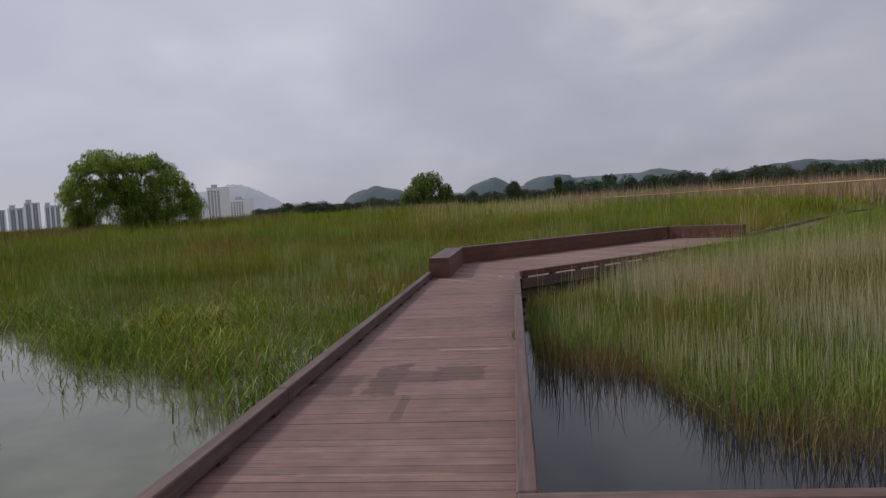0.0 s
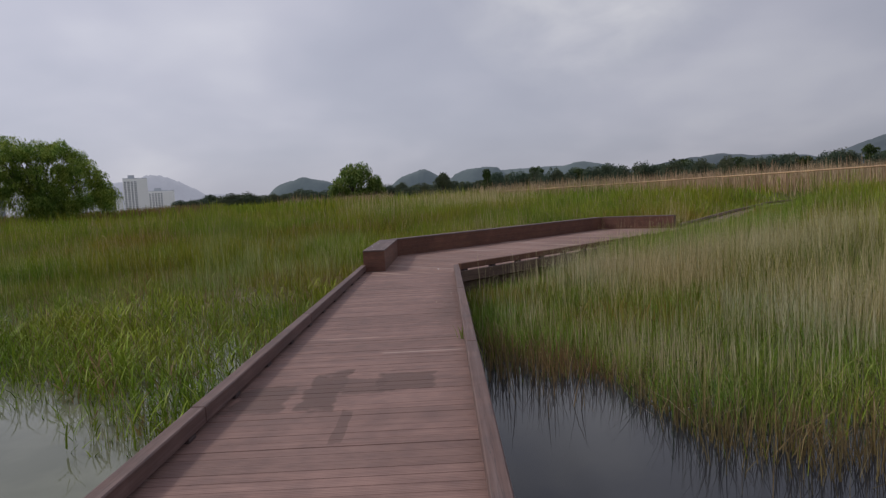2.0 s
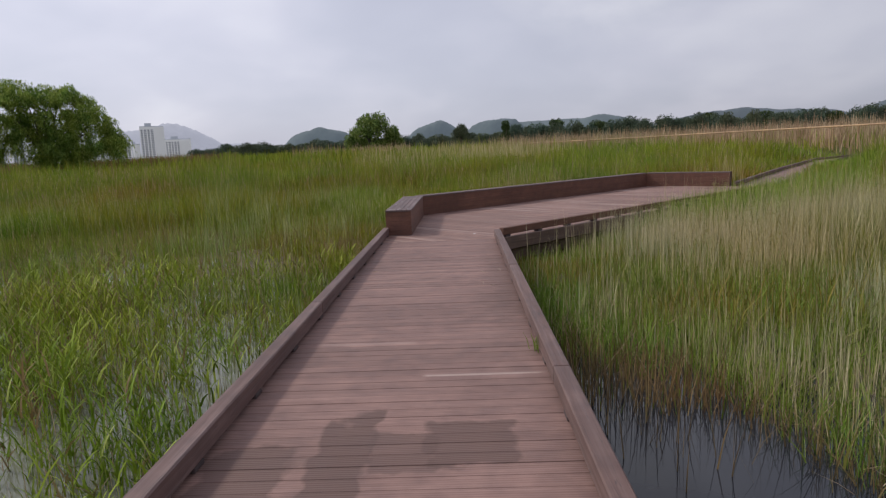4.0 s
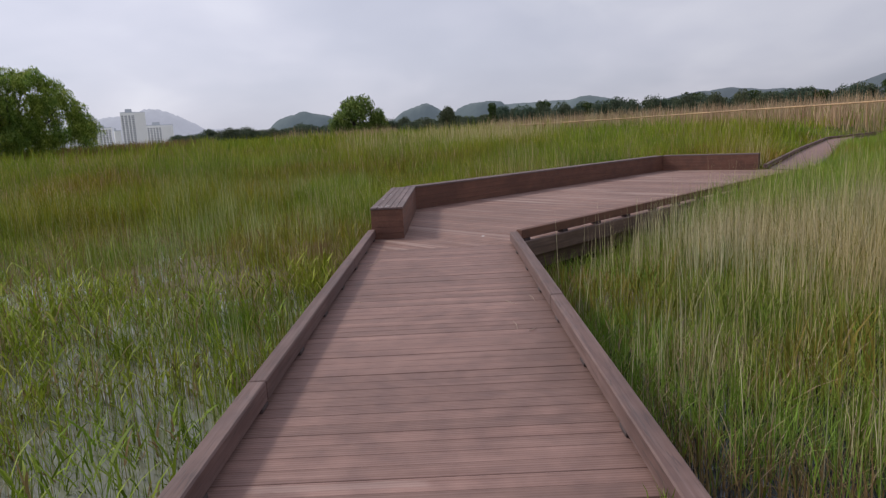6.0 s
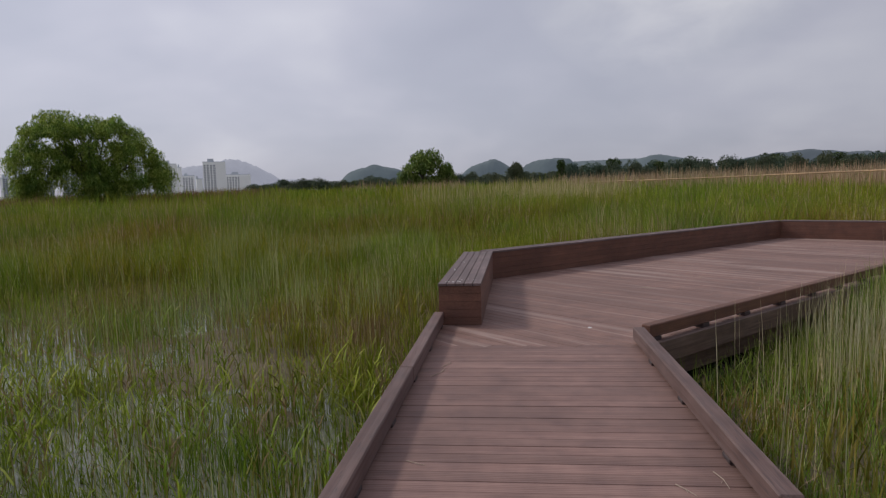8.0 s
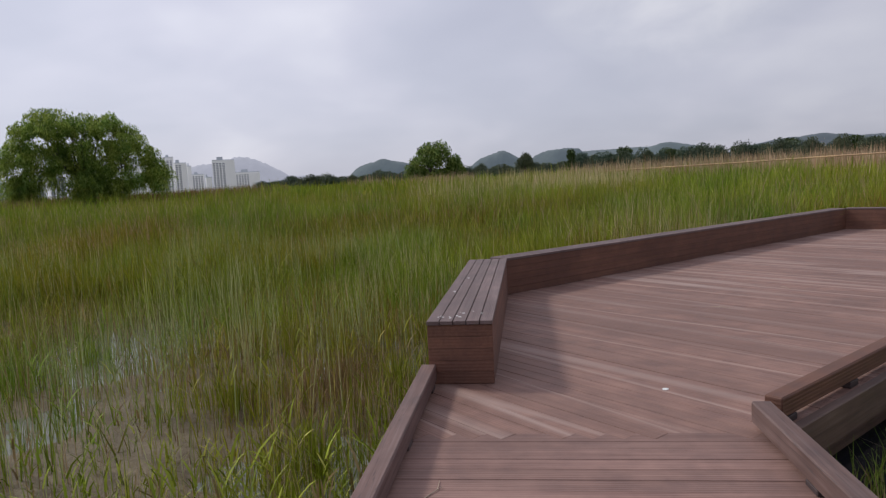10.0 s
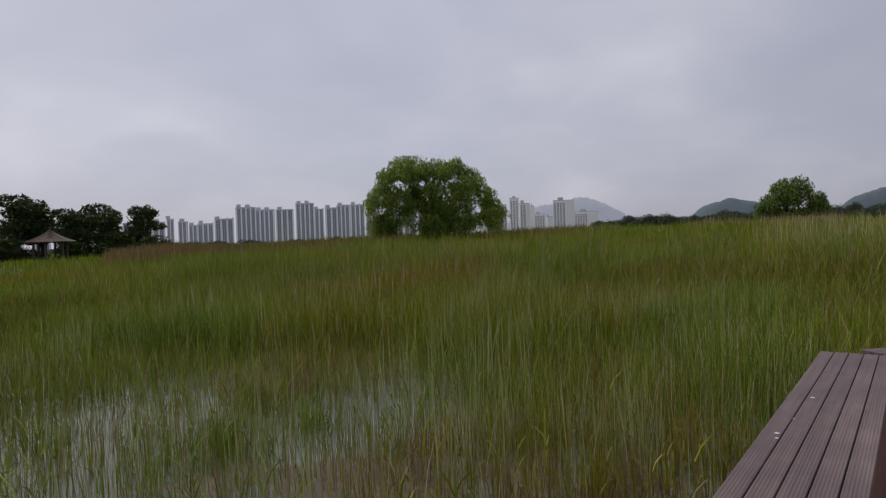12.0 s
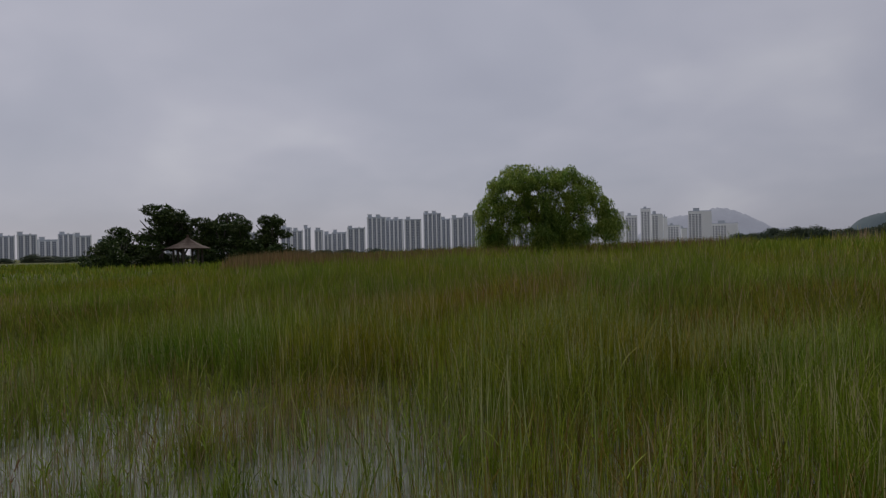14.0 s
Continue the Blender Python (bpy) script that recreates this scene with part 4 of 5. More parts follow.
    g = reed_plants("pool_rim_reeds", x[ok], y[ok], rng.uniform(0.25, 0.5, ok.sum()), M_GREEN)
    tagged(g, "leafy green reeds rising from the rim of the pool", "reeds", kind="stuff")
    # short leafy reeds standing in the shallows
    x, y = scatter(40000, -12, 0, 0.5, 19)
    s, o = sparse(x, y), open_water(x, y)
    lump = np.clip(0.68 + 0.8 * wobble(x, y, 0.75, 12), 0.05, 1)
    keep = (rng.random(len(x)) < lump * np.where(o > 0.3, 0.08, 1) * np.clip(0.35 + (y - 3) / 8, 0.35, 1) * np.clip(s * 1.3, 0, 1) * np.interp(y, (9.5, 12), (1, 0.05))) & (s > 0.25) & (o < 0.9) & ~on_deck(x, y)
    x, y = x[keep], y[keep]
    brown = rng.random(len(x)) < 0.2
    h = rng.uniform(0.16, 0.48, len(x)) * (1 + 0.35 * wobble(x, y, 0.6, 3))
    g = reed_plants("short_reeds", x[~brown], y[~brown], h[~brown], M_GREEN)
    tagged(g, "short leafy green reeds standing in still shallow water", "reeds", kind="stuff")
    g = reed_plants("withered_short_reeds", x[brown], y[brown], h[brown] * 0.9, M_BROWN, 4)
    tagged(g, "withered brown short reeds in shallow water", "reeds", kind="stuff")
    # low rusty growth on the mud beside the bench
    r, an = np.abs(rng.normal(0, 1, 2000)), rng.uniform(0, 6.28, 2000)
    ex, ey = -2.0 + 0.55 * r * np.cos(an), 13.4 + 1.0 * r * np.sin(an)
    ok = ~on_deck(ex, ey)
    g = blades("rusty_growth", ex[ok], ey[ok], rng.uniform(0.08, 0.32, ok.sum()), rng.uniform(0.006, 0.014, ok.sum()), 0.4, M_BROWN, segs=2, curl=0.6)
    tagged(g, "low rust-brown growth on bare mud", "marsh plants", kind="stuff")
    # far field
    x, y = scatter(330000, -170, 150, 0, 210)
    az, d = bearing(x, y)
    keep = (rng.random(len(x)) < np.clip(50 / d, 0.12, 1)) & (np.abs(az) < 86) & (d > 40) & ~on_deck(x, y)
    x, y, d = x[keep], y[keep], d[keep]
    g = blades("far_reed_field", x, y, field_height(x, y) * rng.uniform(0.5, 1.1, len(x)), 0.036 * np.clip(d / 30, 1, 4) * rng.uniform(0.6, 1.3, len(x)), 0.34, M_GREEN, segs=2)
    tagged(g, "broad far field of green marsh reeds", "reeds", kind="stuff")
    # pale tall reeds in the middle of the view
    x, y = scatter(26000, -14, 22, 40, 66)
    az, d = bearing(x, y)
    keep = (rng.random(len(x)) < np.clip(wobble(x, y, 3.0, 4) * 0.9 + 0.35, 0, 1)) & (rng.random(len(x)) < np.clip(1.25 - np.abs(az - 1) / 9, 0, 0.8))
    x, y = x[keep], y[keep]
    g = blades("pale_reeds", x, y, 1.45 + rng.uniform(-0.6, 0.35, len(x)), rng.uniform(0.02, 0.045, len(x)), 0.1, M_DRY, segs=2)
    tagged(g, "pale straw-coloured reeds standing above the green", "reeds", kind="stuff")
    # brown reeds on the far left
    x, y = scatter(60000, -80, -12, 30, 92)
    az, d = bearing(x, y)
    keep = (az < -20) & (az > -61) & (d > np.where(az < -38, 52, 64) + 5 * wobble(x, y, 4.0, 1)) & (d < 85)
    x, y, d = x[keep], y[keep], d[keep]
    g = blades("brown_reeds", x, y, 1.2 + 0.45 * np.exp(-((az[keep] + 56.5) / 3.5) ** 2) + rng.uniform(-0.45, 0.3, len(x)) + 0.2 * wobble(x, y, 3.0, 2), rng.uniform(0.05, 0.1, len(x)), 0.14, M_BROWN, segs=2)
    tagged(g, "dull brown reeds beside a low fence", "reeds", kind="stuff")
    # tufts of pale flowering stems standing above the near field
    x, y = scatter(16000, -14, -1.1, 6, 24)
    x, y = tuft(x, y, 26, 0.22)
    ok = (rng.random(len(x)) < np.clip(0.35 + 0.9 * wobble(x, y, 1.3, 14), 0, 1) * (1 - 0.6 * sparse(x, y))) & clear(x, y)
    x, y = x[ok], y[ok]
    g = blades("pale_flowering_reeds", x, y, (0.22 + 0.9 * field_height(x, y)) * rng.uniform(0.7, 1.15, len(x)), rng.uniform(0.005, 0.010, len(x)), 0.14, M_PALE, curl=0.5)
    tagged(g, "tufts of pale grey-green flowering reeds", "reeds", kind="stuff")
    # lush reeds crowding the plaza's open edge
    u, v = rng.uniform(3.3, 13.5, 15000), -0.16 - 2.3 * rng.random(15000) ** 1.3
    ex, ey = CORNER.x + AXIS.x * u + ACROSS.x * v, CORNER.y + AXIS.y * u + ACROSS.y * v
    ok = ~on_deck(ex, ey, 0.03) & (rng.random(len(u)) < np.clip((u - 3.0) / 2.2, 0.1, 1) * np.clip(0.75 + 0.5 * wobble(ex, ey, 0.6, 4), 0.2, 1))
    hh = np.interp(u, (3.3, 5, 7, 13), (0.66, 0.85, 1.02, 1.08)) * rng.uniform(0.55, 1.08, len(u)) * (1 + 0.14 * wobble(ex, ey, 0.8, 6))
    g = blades("plaza_edge_reeds", ex[ok], ey[ok], hh[ok], rng.uniform(0.008, 0.016, ok.sum()), 0.22, M_FRESH, curl=0.6)
    tagged(g, "lush green reeds crowding over the plaza edge", "reeds", kind="stuff")
    # thin straw-coloured stalks in loose stands above the low grass
    x, y = scatter(30000, 1.35, 9, 4.2, 15)
    x, y = tuft(x, y, 16, 0.2)
    ok = (rng.random(len(x)) < np.clip(0.3 + 1.1 * wobble(x, y, 0.8, 21), 0.03, 1) * np.clip((x - 1.2) / 0.9, 0.1, 1) * (1 - 0.92 * inner_clearing(x, y))) & clear(x, y) & (sparse(x, y) < 0.6)
    x, y = x[ok], y[ok]
    g = blades("tall_dry_stalks", x, y, rng.uniform(0.5, 0.95, len(x)) * np.interp(y, (5, 10), (0.85, 1.1)), rng.uniform(0.004, 0.0075, len(x)), 0.1, M_STALK, curl=0.4)
    tagged(g, "thin straw-coloured reed stalks in loose stands", "reeds", kind="stuff")
    # reeds that hide the near side of the far boardwalk
    for a, b, share in ((FAR_WALK[0], FAR_WALK[1], 1.0), (FAR_WALK[1], FAR_WALK[2], 0.25)):
        d = (b - a).normalized()
        u, v = rng.uniform(-0.3, (b - a).length * share, 5600), -1.5 - 2.0 * rng.random(5600)
        ex, ey = a.x + d.x * u - d.y * v, a.y + d.y * u + d.x * v
        ok = ~on_deck(ex, ey, 0.0)
        g = blades("walkside_reeds", ex[ok], ey[ok], rng.uniform(0.6, 1.0, ok.sum()) * (1 + 0.12 * wobble(ex[ok], ey[ok], 0.8, 3)), rng.uniform(0.010, 0.02, ok.sum()), 0.24, M_FRESH, segs=2, curl=0.6)
        tagged(g, "green reeds crowding the far boardwalk", "reeds", kind="stuff")
    # stalks standing in the water along the dark pool
    ex = rng.uniform(1.08, 4.5, 900)
    ey = pool_edge(ex) + 0.25 - np.abs(rng.normal(0, 0.6, 900))
    ok = ~on_deck(ex, ey)
    g = blades("emergent_stalks", ex[ok], ey[ok], rng.uniform(0.2, 0.75, ok.sum()), rng.uniform(0.007, 0.014, ok.sum()), 0.26, M_BROWN, curl=0.4, sink=0.2)
    tagged(g, "dark bent reed stalks standing in the pool", "reeds", kind="stuff")
    # tall tan reeds behind the fence
    x, y = scatter(120000, -22, 110, 28, 126)
    az, d = bearing(x, y)
    behind = (d > 63 - 0.45 * az + 2 * rng.random(len(x))) & (az > 2 + 5 * rng.random(len(x)))
    tuck = (az < -4) & (az > -15) & (d > 77)
    keep = (behind | tuck) & (d < 118) & (rng.random(len(x)) < 0.62 + 0.5 * wobble(x, y, 2.6, 11))
    x, y, az = x[keep], y[keep], az[keep]
    top = np.where(az > 0, 1.66 + 0.012 * az, 1.4) + 0.42 * wobble(x, y, 2.2, 2) + 0.38 * wobble(x, y, 0.8, 3)
    g = blades("tan_reeds", x, y, top + rng.uniform(-0.8, 0.45, len(x)) * (1 + 0.5 * wobble(x, y, 1.1, 6)), rng.uniform(0.035, 0.085, len(x)), 0.13, M_TAN, segs=2)
    tagged(g, "tall tan dry reeds with feathery plumes behind the fence", "reeds", kind="stuff")


build_fields()


# ---------------------------------------------------------------- trees
def limb(bm, a, b, r0, r1, seg=7):
    a, b = Vector(a), Vector(b)
    d = b - a
    m = Matrix.Translation((a + b) / 2) @ d.to_track_quat("Z", "Y").to_matrix().to_4x4()
    bmesh.ops.create_cone(bm, cap_ends=True, segments=seg, radius1=r0, radius2=r1, depth=d.length, matrix=m)


def leaf_cloud(points, size, long=1.6, droop=0.0):
    """Small leaf quads at given points."""
    n = len(points)
    u = rng.normal(0, 1, (n, 3))
    u[:, 2] -= droop * 2
    u /= np.linalg.norm(u, axis=1)[:, None]
    v = np.cross(u, rng.normal(0, 1, (n, 3)))
    v /= np.linalg.norm(v, axis=1)[:, None]
    s = size * rng.uniform(0.6, 1.4, n)[:, None]
    P = np.stack([points - u * s * long, points - v * s * 0.5, points + u * s * long, points + v * s * 0.5], 1).reshape(-1, 3)
    return P, np.arange(4 * n), np.full(n, 4)


def lobes_points(lobes, count, shell=0.55):
    """Points mostly in the outer shell of a union of ellipsoids (x, y, z, rx, ry, rz)."""
    out = []
    wsum = sum(l[3] * l[4] for l in lobes)
    for l in lobes:
        n = int(count * l[3] * l[4] / wsum)
        d = rng.normal(0, 1, (n, 3))
        d /= np.linalg.norm(d, axis=1)[:, None]
        r = (shell + (1 - shell) * rng.random(n) ** 0.6) * (1 + 0.13 * wobble(d[:, 0] * 3 + l[0], d[:, 1] * 3 + d[:, 2] * 4, 0.9, 3))
        out.append(np.array(l[:3]) + d * r[:, None] * np.array(l[3:]))
    return np.concatenate(out)


def willow():
    base = (-37.0, 60.2)
    z0 = float(ground_z(*base))
    t = thing("willow_tree", pose(base[0], base[1], z0), "spreading green willow with drooping twigs among reeds", "tree")
    bm = bmesh.new()
    limb(bm, (0, 0, -0.2), (0.1, 0, 1.0), 0.55, 0.42, 10)
    ends = []
    for i in range(13):
        an = i / 13 * 2 * math.pi + random.uniform(-0.2, 0.2)
        r, h = random.uniform(1.6, 3.9), random.uniform(3.2, 6.4)
        mid = Vector((math.cos(an) * r * 0.45, math.sin(an) * r * 0.45, 1.0 + (h - 1) * 0.55))
        end = Vector((math.cos(an) * r, math.sin(an) * r, h))
        limb(bm, (0.1, 0, 0.7), mid, 0.2, 0.12)
        limb(bm, mid, end, 0.12, 0.05, 6)
        for _ in range(3):
            off = mid.lerp(end, random.uniform(-0.4, 0.5))
            limb(bm, off, off + Vector((math.cos(an) * random.uniform(0.3, 1.4), math.sin(an) * random.uniform(0.3, 1.4), random.uniform(0.6, 2.0))), 0.07, 0.025, 5)
        for _ in range(3):
            tip = end + Vector((random.uniform(-1, 1), random.uniform(-1, 1), random.uniform(-0.4, 0.9)))
            limb(bm, mid.lerp(end, random.uniform(0.3, 1)), tip, 0.05, 0.02, 5)
    part("trunk", bm, M_BARK, t)
    # clumps of foliage over two crests; s runs across the view, f towards it
    random.seed(21)
    prof_s = (-6.3, -5.4, -4.2, -2.3, -0.4, 1.7, 3.0, 4.1, 5.2, 6.2)
    prof_z = (3.6, 5.6, 7.3, 8.4, 7.5, 7.9, 7.2, 6.2, 4.8, 3.0)
    lobes = []
    for i in range(26):
        u = -6.0 + i * 0.475
        r = random.uniform(0.6, 0.95)
        for f in (random.uniform(-0.8, 0.8), random.uniform(1.2, 2.4))[:1 + i % 2]:
            lobes.append((u * 0.82 + f * 0.57, u * 0.57 - f * 0.82, float(np.interp(u, prof_s, prof_z)) + 0.25 - 0.13 * f * f - r * random.uniform(0.35, 1.3), r, r, r * 0.85))
    for i in range(15):
        u, f = random.choice((random.uniform(-5.6, -4.0), random.uniform(-0.6, 5.6), random.uniform(0.5, 5.6))), random.uniform(0.4, 2.6)
        lobes.append((u * 0.82 + f * 0.57, u * 0.57 - f * 0.82, random.uniform(0.9, 2.6), 0.85, 0.85, 0.7))
    for i in range(44):
        u, f = random.uniform(-1.6, 5.4), random.uniform(-0.6, 3.4)
        z = random.uniform(1.5, float(np.interp(u, prof_s, prof_z)) - 1.0)
        lobes.append((u * 0.82 + f * 0.57, u * 0.57 - f * 0.82, z, 0.75, 0.75, 0.6))
    for i in range(46):
        u, f = random.uniform(-5.8, -1.0), random.uniform(-0.6, 3.2)
        z = random.uniform(2.9, 6.6) if u > -4.0 else random.uniform(1.2, 5.2)
        lobes.append((u * 0.82 + f * 0.57, u * 0.57 - f * 0.82, z, 0.62, 0.62, 0.5))
    for i in range(14):
        u, f = random.uniform(-4.6, 0.2), random.uniform(0.2, 2.6)
        lobes.append((u * 0.82 + f * 0.57, u * 0.57 - f * 0.82, random.uniform(1.1, 3.2), 0.55, 0.55, 0.45))
    while len(lobes) < 250:
        u, f = random.uniform(-5.9, 5.8), random.uniform(-4.2, 4.2)
        if (u / 6.2) ** 2 + (f / 4.6) ** 2 > 1:
            continue
        top = float(np.interp(u, prof_s, prof_z)) - 0.13 * f * f
        r = random.uniform(0.35, 0.8)
        z = top - r * 0.8 - random.random() ** 1.6 * (top - 2.2)
        if z < 1.3 and random.random() < 0.85:
            continue
        lobes.append((u * 0.82 + f * 0.57, u * 0.57 - f * 0.82, z, r, r, r * random.uniform(0.6, 0.95)))
    pts = lobes_points(lobes, 22000, 0.2)
    # drooping twigs: each arches outwards, then hangs, with leaves along it
    start = lobes_points(lobes, 7600, 0.55)
    out = start[:, :2] / (np.linalg.norm(start[:, :2], axis=1)[:, None] + 0.3) + rng.normal(0, 0.45, (len(start), 2))
    length, reach = rng.uniform(0.4, 1.5, len(start)), rng.uniform(0.05, 0.45, len(start))
    hang = []
    for q in np.linspace(0, 1, 13):
        at = np.column_stack([start[:, :2] + out * (reach * np.sqrt(q))[:, None], start[:, 2] + 0.25 * q - length * q ** 1.6])
        hang.append(at + rng.normal(0, 0.045, at.shape))
    pts = np.concatenate([pts] + hang)
    pts = pts[pts[:, 2] > 0.7]
    # openings in the crown where the boughs part
    across, gone = pts[:, 0] * 0.82 + pts[:, 1] * 0.57, np.zeros(len(pts))
    for u, z, ru, rz, share in ((-3.2, 5.8, 0.5, 0.34, 0.97), (-1.0, 5.7, 0.42, 0.28, 0.97), (1.4, 4.8, 0.22, 0.4, 0.9), (-1.7, 2.5, 1.3, 0.6, 0.35), (-4.9, 3.3, 0.5, 0.4, 0.7), (3.7, 0.9, 0.5, 0.35, 0.7), (2.6, 3.4, 0.25, 0.3, 0.8)):
        r = np.hypot((across - u) / ru, (pts[:, 2] - z) / rz) + 0.55 * wobble(pts[:, 0] * 3, pts[:, 2] * 3, 0.6, 2)
        gone = np.maximum(gone, share * np.clip((1.15 - r) / 0.3, 0, 1))
    pts = pts[rng.random(len(pts)) > gone]
    crown = new("crown", quick_mesh("crown", *leaf_cloud(pts, 0.052, 2.3, 0.7), M_WILLOW))
    crown.parent = t


willow()


def tree_variant(kind, seed):
    """A trunk mesh and a crown mesh for trees 1 m tall, to be scaled."""
    random.seed(seed)
    bm = bmesh.new()
    limb(bm, (0, 0, -0.05), (0.01, 0, 0.5), 0.035, 0.022, 6)
    for i in range(6):
        an = i / 6 * 2 * math.pi + random.random()
        limb(bm, (0, 0, random.uniform(0.2, 0.45)), (math.cos(an) * 0.25, math.sin(an) * 0.25, random.uniform(0.5, 0.8)), 0.016, 0.006, 5)
    trunk = bpy.data.meshes.new("trunk")
    bm.to_mesh(trunk)
    bm.free()
    trunk.materials.append(M_BARK)
    lobes = []
    if kind == "pine":
        for i in range(11):
            an, r = random.uniform(0, 6.28), random.uniform(0.0, 0.36)
            lobes.append((math.cos(an) * r, math.sin(an) * r, random.uniform(0.42, 0.92) - r * 0.35, random.uniform(0.13, 0.22), random.uniform(0.13, 0.22), random.uniform(0.07, 0.12)))
        mat, count, size = M_PINE, 3600, 0.021
    elif kind == "bush":
        for i in range(9):
            an, r = random.uniform(0, 6.28), random.uniform(0.1, 0.55)
            lobes.append((math.cos(an) * r, math.sin(an) * r, random.uniform(0.25, 0.7) - r * 0.2, random.uniform(0.22, 0.34), random.uniform(0.22, 0.34), random.uniform(0.2, 0.3)))
        mat, count, size = M_PINE, 2200, 0.035
    else:
        for i in range(13):
            an, r = i * 2.4 + random.uniform(-0.4, 0.4), 0.33 * math.sqrt((i + 0.3) / 13)
            lobes.append((math.cos(an) * r, math.sin(an) * r, random.uniform(0.70, 0.80) - r * random.uniform(0.3, 1.4), random.uniform(0.16, 0.23), random.uniform(0.16, 0.23), random.uniform(0.15, 0.22)))
        for i in range(5):
            lobes.append((math.cos(i * 1.26) * 0.26, math.sin(i * 1.26) * 0.26, 0.22, 0.2, 0.2, 0.17))
        mat, count, size = (M_ROUND if kind == "green" else M_FARLEAF), 5600, 0.021
    crown = quick_mesh("crown", *leaf_cloud(lobes_points(lobes, count, 0.45), size, 1.5), mat)
    return trunk, crown


VARIANTS = {k: [tree_variant(k, 11 * i + len(k)) for i in range(3)] for k in ("pine", "bush", "far", "green")}


def tree(kind, variant, x, y, z, height, width, label, group=""):
    t = thing("tree" if kind != "pine" else "pine_tree", pose(x, y, z, 0, 0, random.uniform(0, 360)), label, "tree", group)
    trunk, crown = VARIANTS[kind][variant % 3]
    for name, me in (("trunk", trunk), ("crown", crown)):
        o = linked(name, me, t, Matrix.Diagonal((width, width, height, 1)))
    return t


random.seed(4)


def tree_at(kind, variant, az, dist, top_el, width_deg, label, group="", base=0.3):
    x, y = polar(az, dist, (-0.35, 10.2) if az < -40 else (-0.35, 6.0))
    top = EYE + dist * math.tan(radians(top_el))
    w = dist * radians(width_deg)
    return tree(kind, variant, x, y, base, top - base, w, label, group)


tree_at("green", 0, -7.6, 120, 4.05, 4.5, "round light-green tree beyond the reed field")
tree_at("green", 1, -5.6, 122, 2.7, 2.4, "smaller light-green tree beside a larger one")
tree_at("green", 2, -8.9, 118, 2.5, 2.2, "small bushy green tree beside a larger one")
# pine clump round the pavilion
for i, (az, el, w) in enumerate(((-68.4, 4.3, 6.2), (-66.8, 3.6, 5.4), (-63.8, 4.1, 5.6), (-62.2, 3.1, 4.8), (-60.0, 3.5, 4.4), (-70.8, 2.8, 5.2), (-65.2, 3.2, 5))):
    tree_at("pine", i, az, 100 + (i % 3) * 3, el, w, "dark green pine in a clump by the pavilion", "pine clump", -0.5)
for i, (az, el, w) in enumerate(((-72.4, 1.5, 3.2), (-70.2, 1.2, 3.2), (-63.0, 1.0, 3.0), (-60.9, 1.6, 3.4), (-59.1, 1.2, 3.0), (-68.0, 0.7, 2.4), (-64.6, 0.6, 2.4), (-61.8, 1.6, 3.0), (-71.4, 1.9, 3.0), (-66.2, -0.3, 2.4), (-69.4, 0.2, 3))):
    tree_at("bush", i, az, 99 + (i % 2) * 5, el, w, "dark low bush under the pines", "bushes under the pines", -0.6)
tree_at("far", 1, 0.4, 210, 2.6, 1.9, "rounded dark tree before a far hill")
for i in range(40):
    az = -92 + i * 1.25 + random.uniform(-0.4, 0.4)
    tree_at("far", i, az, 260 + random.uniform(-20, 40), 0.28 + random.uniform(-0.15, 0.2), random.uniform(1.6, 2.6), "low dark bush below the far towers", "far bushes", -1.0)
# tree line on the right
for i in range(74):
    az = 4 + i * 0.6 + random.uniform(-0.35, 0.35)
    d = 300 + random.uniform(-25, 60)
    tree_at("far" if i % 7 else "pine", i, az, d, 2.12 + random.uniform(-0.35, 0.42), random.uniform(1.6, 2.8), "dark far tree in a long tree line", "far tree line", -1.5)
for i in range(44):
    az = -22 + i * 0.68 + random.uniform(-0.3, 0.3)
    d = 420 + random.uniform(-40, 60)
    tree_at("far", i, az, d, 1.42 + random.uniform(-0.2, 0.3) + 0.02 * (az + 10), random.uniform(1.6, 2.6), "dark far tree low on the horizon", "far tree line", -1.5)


# ---------------------------------------------------------------- pavilion
def pavilion():
    x, y = polar(-66.3, 93, (-0.35, 10.2))
    t = thing("pavilion", pose(x, y, -0.35, 0, 0, 20), "small open pavilion with a brown hipped roof under pines", "pavilion")
    bm = bmesh.new()
    # a hipped roof that sweeps out to wide eaves
    rings = [[bm.verts.new((math.cos(i / 6 * 2 * math.pi) * r, math.sin(i / 6 * 2 * math.pi) * r, z)) for i in range(6)] for r, z in ((2.5, 2.66), (2.95, 2.74), (2.1, 3.06), (1.3, 3.42), (0.6, 3.82), (0.16, 4.15))]
    for lower, upper in zip(rings, rings[1:]):
        for i in range(6):
            bm.faces.new((lower[i], lower[(i + 1) % 6], upper[(i + 1) % 6], upper[i]))
    bm.faces.new(rings[0][::-1])
    bm.faces.new(rings[-1])
    roof = part("roof", bm, M_THATCH, t)
    part("finial", box(-0.13, 0.13, -0.13, 0.13, 4.1, 4.5, 0.05), M_THATCH, roof)
    part("floor", box(-2, 2, -2, 2, 0.2, 0.5, 0.02), M_FRAME, t)
    for i in range(6):
        a = i / 6 * 2 * math.pi
        part("column", box(math.cos(a) * 1.8 - 0.11, math.cos(a) * 1.8 + 0.11, math.sin(a) * 1.8 - 0.11, math.sin(a) * 1.8 + 0.11, 0.5, 2.68, 0.02), M_BARK, t)


pavilion()


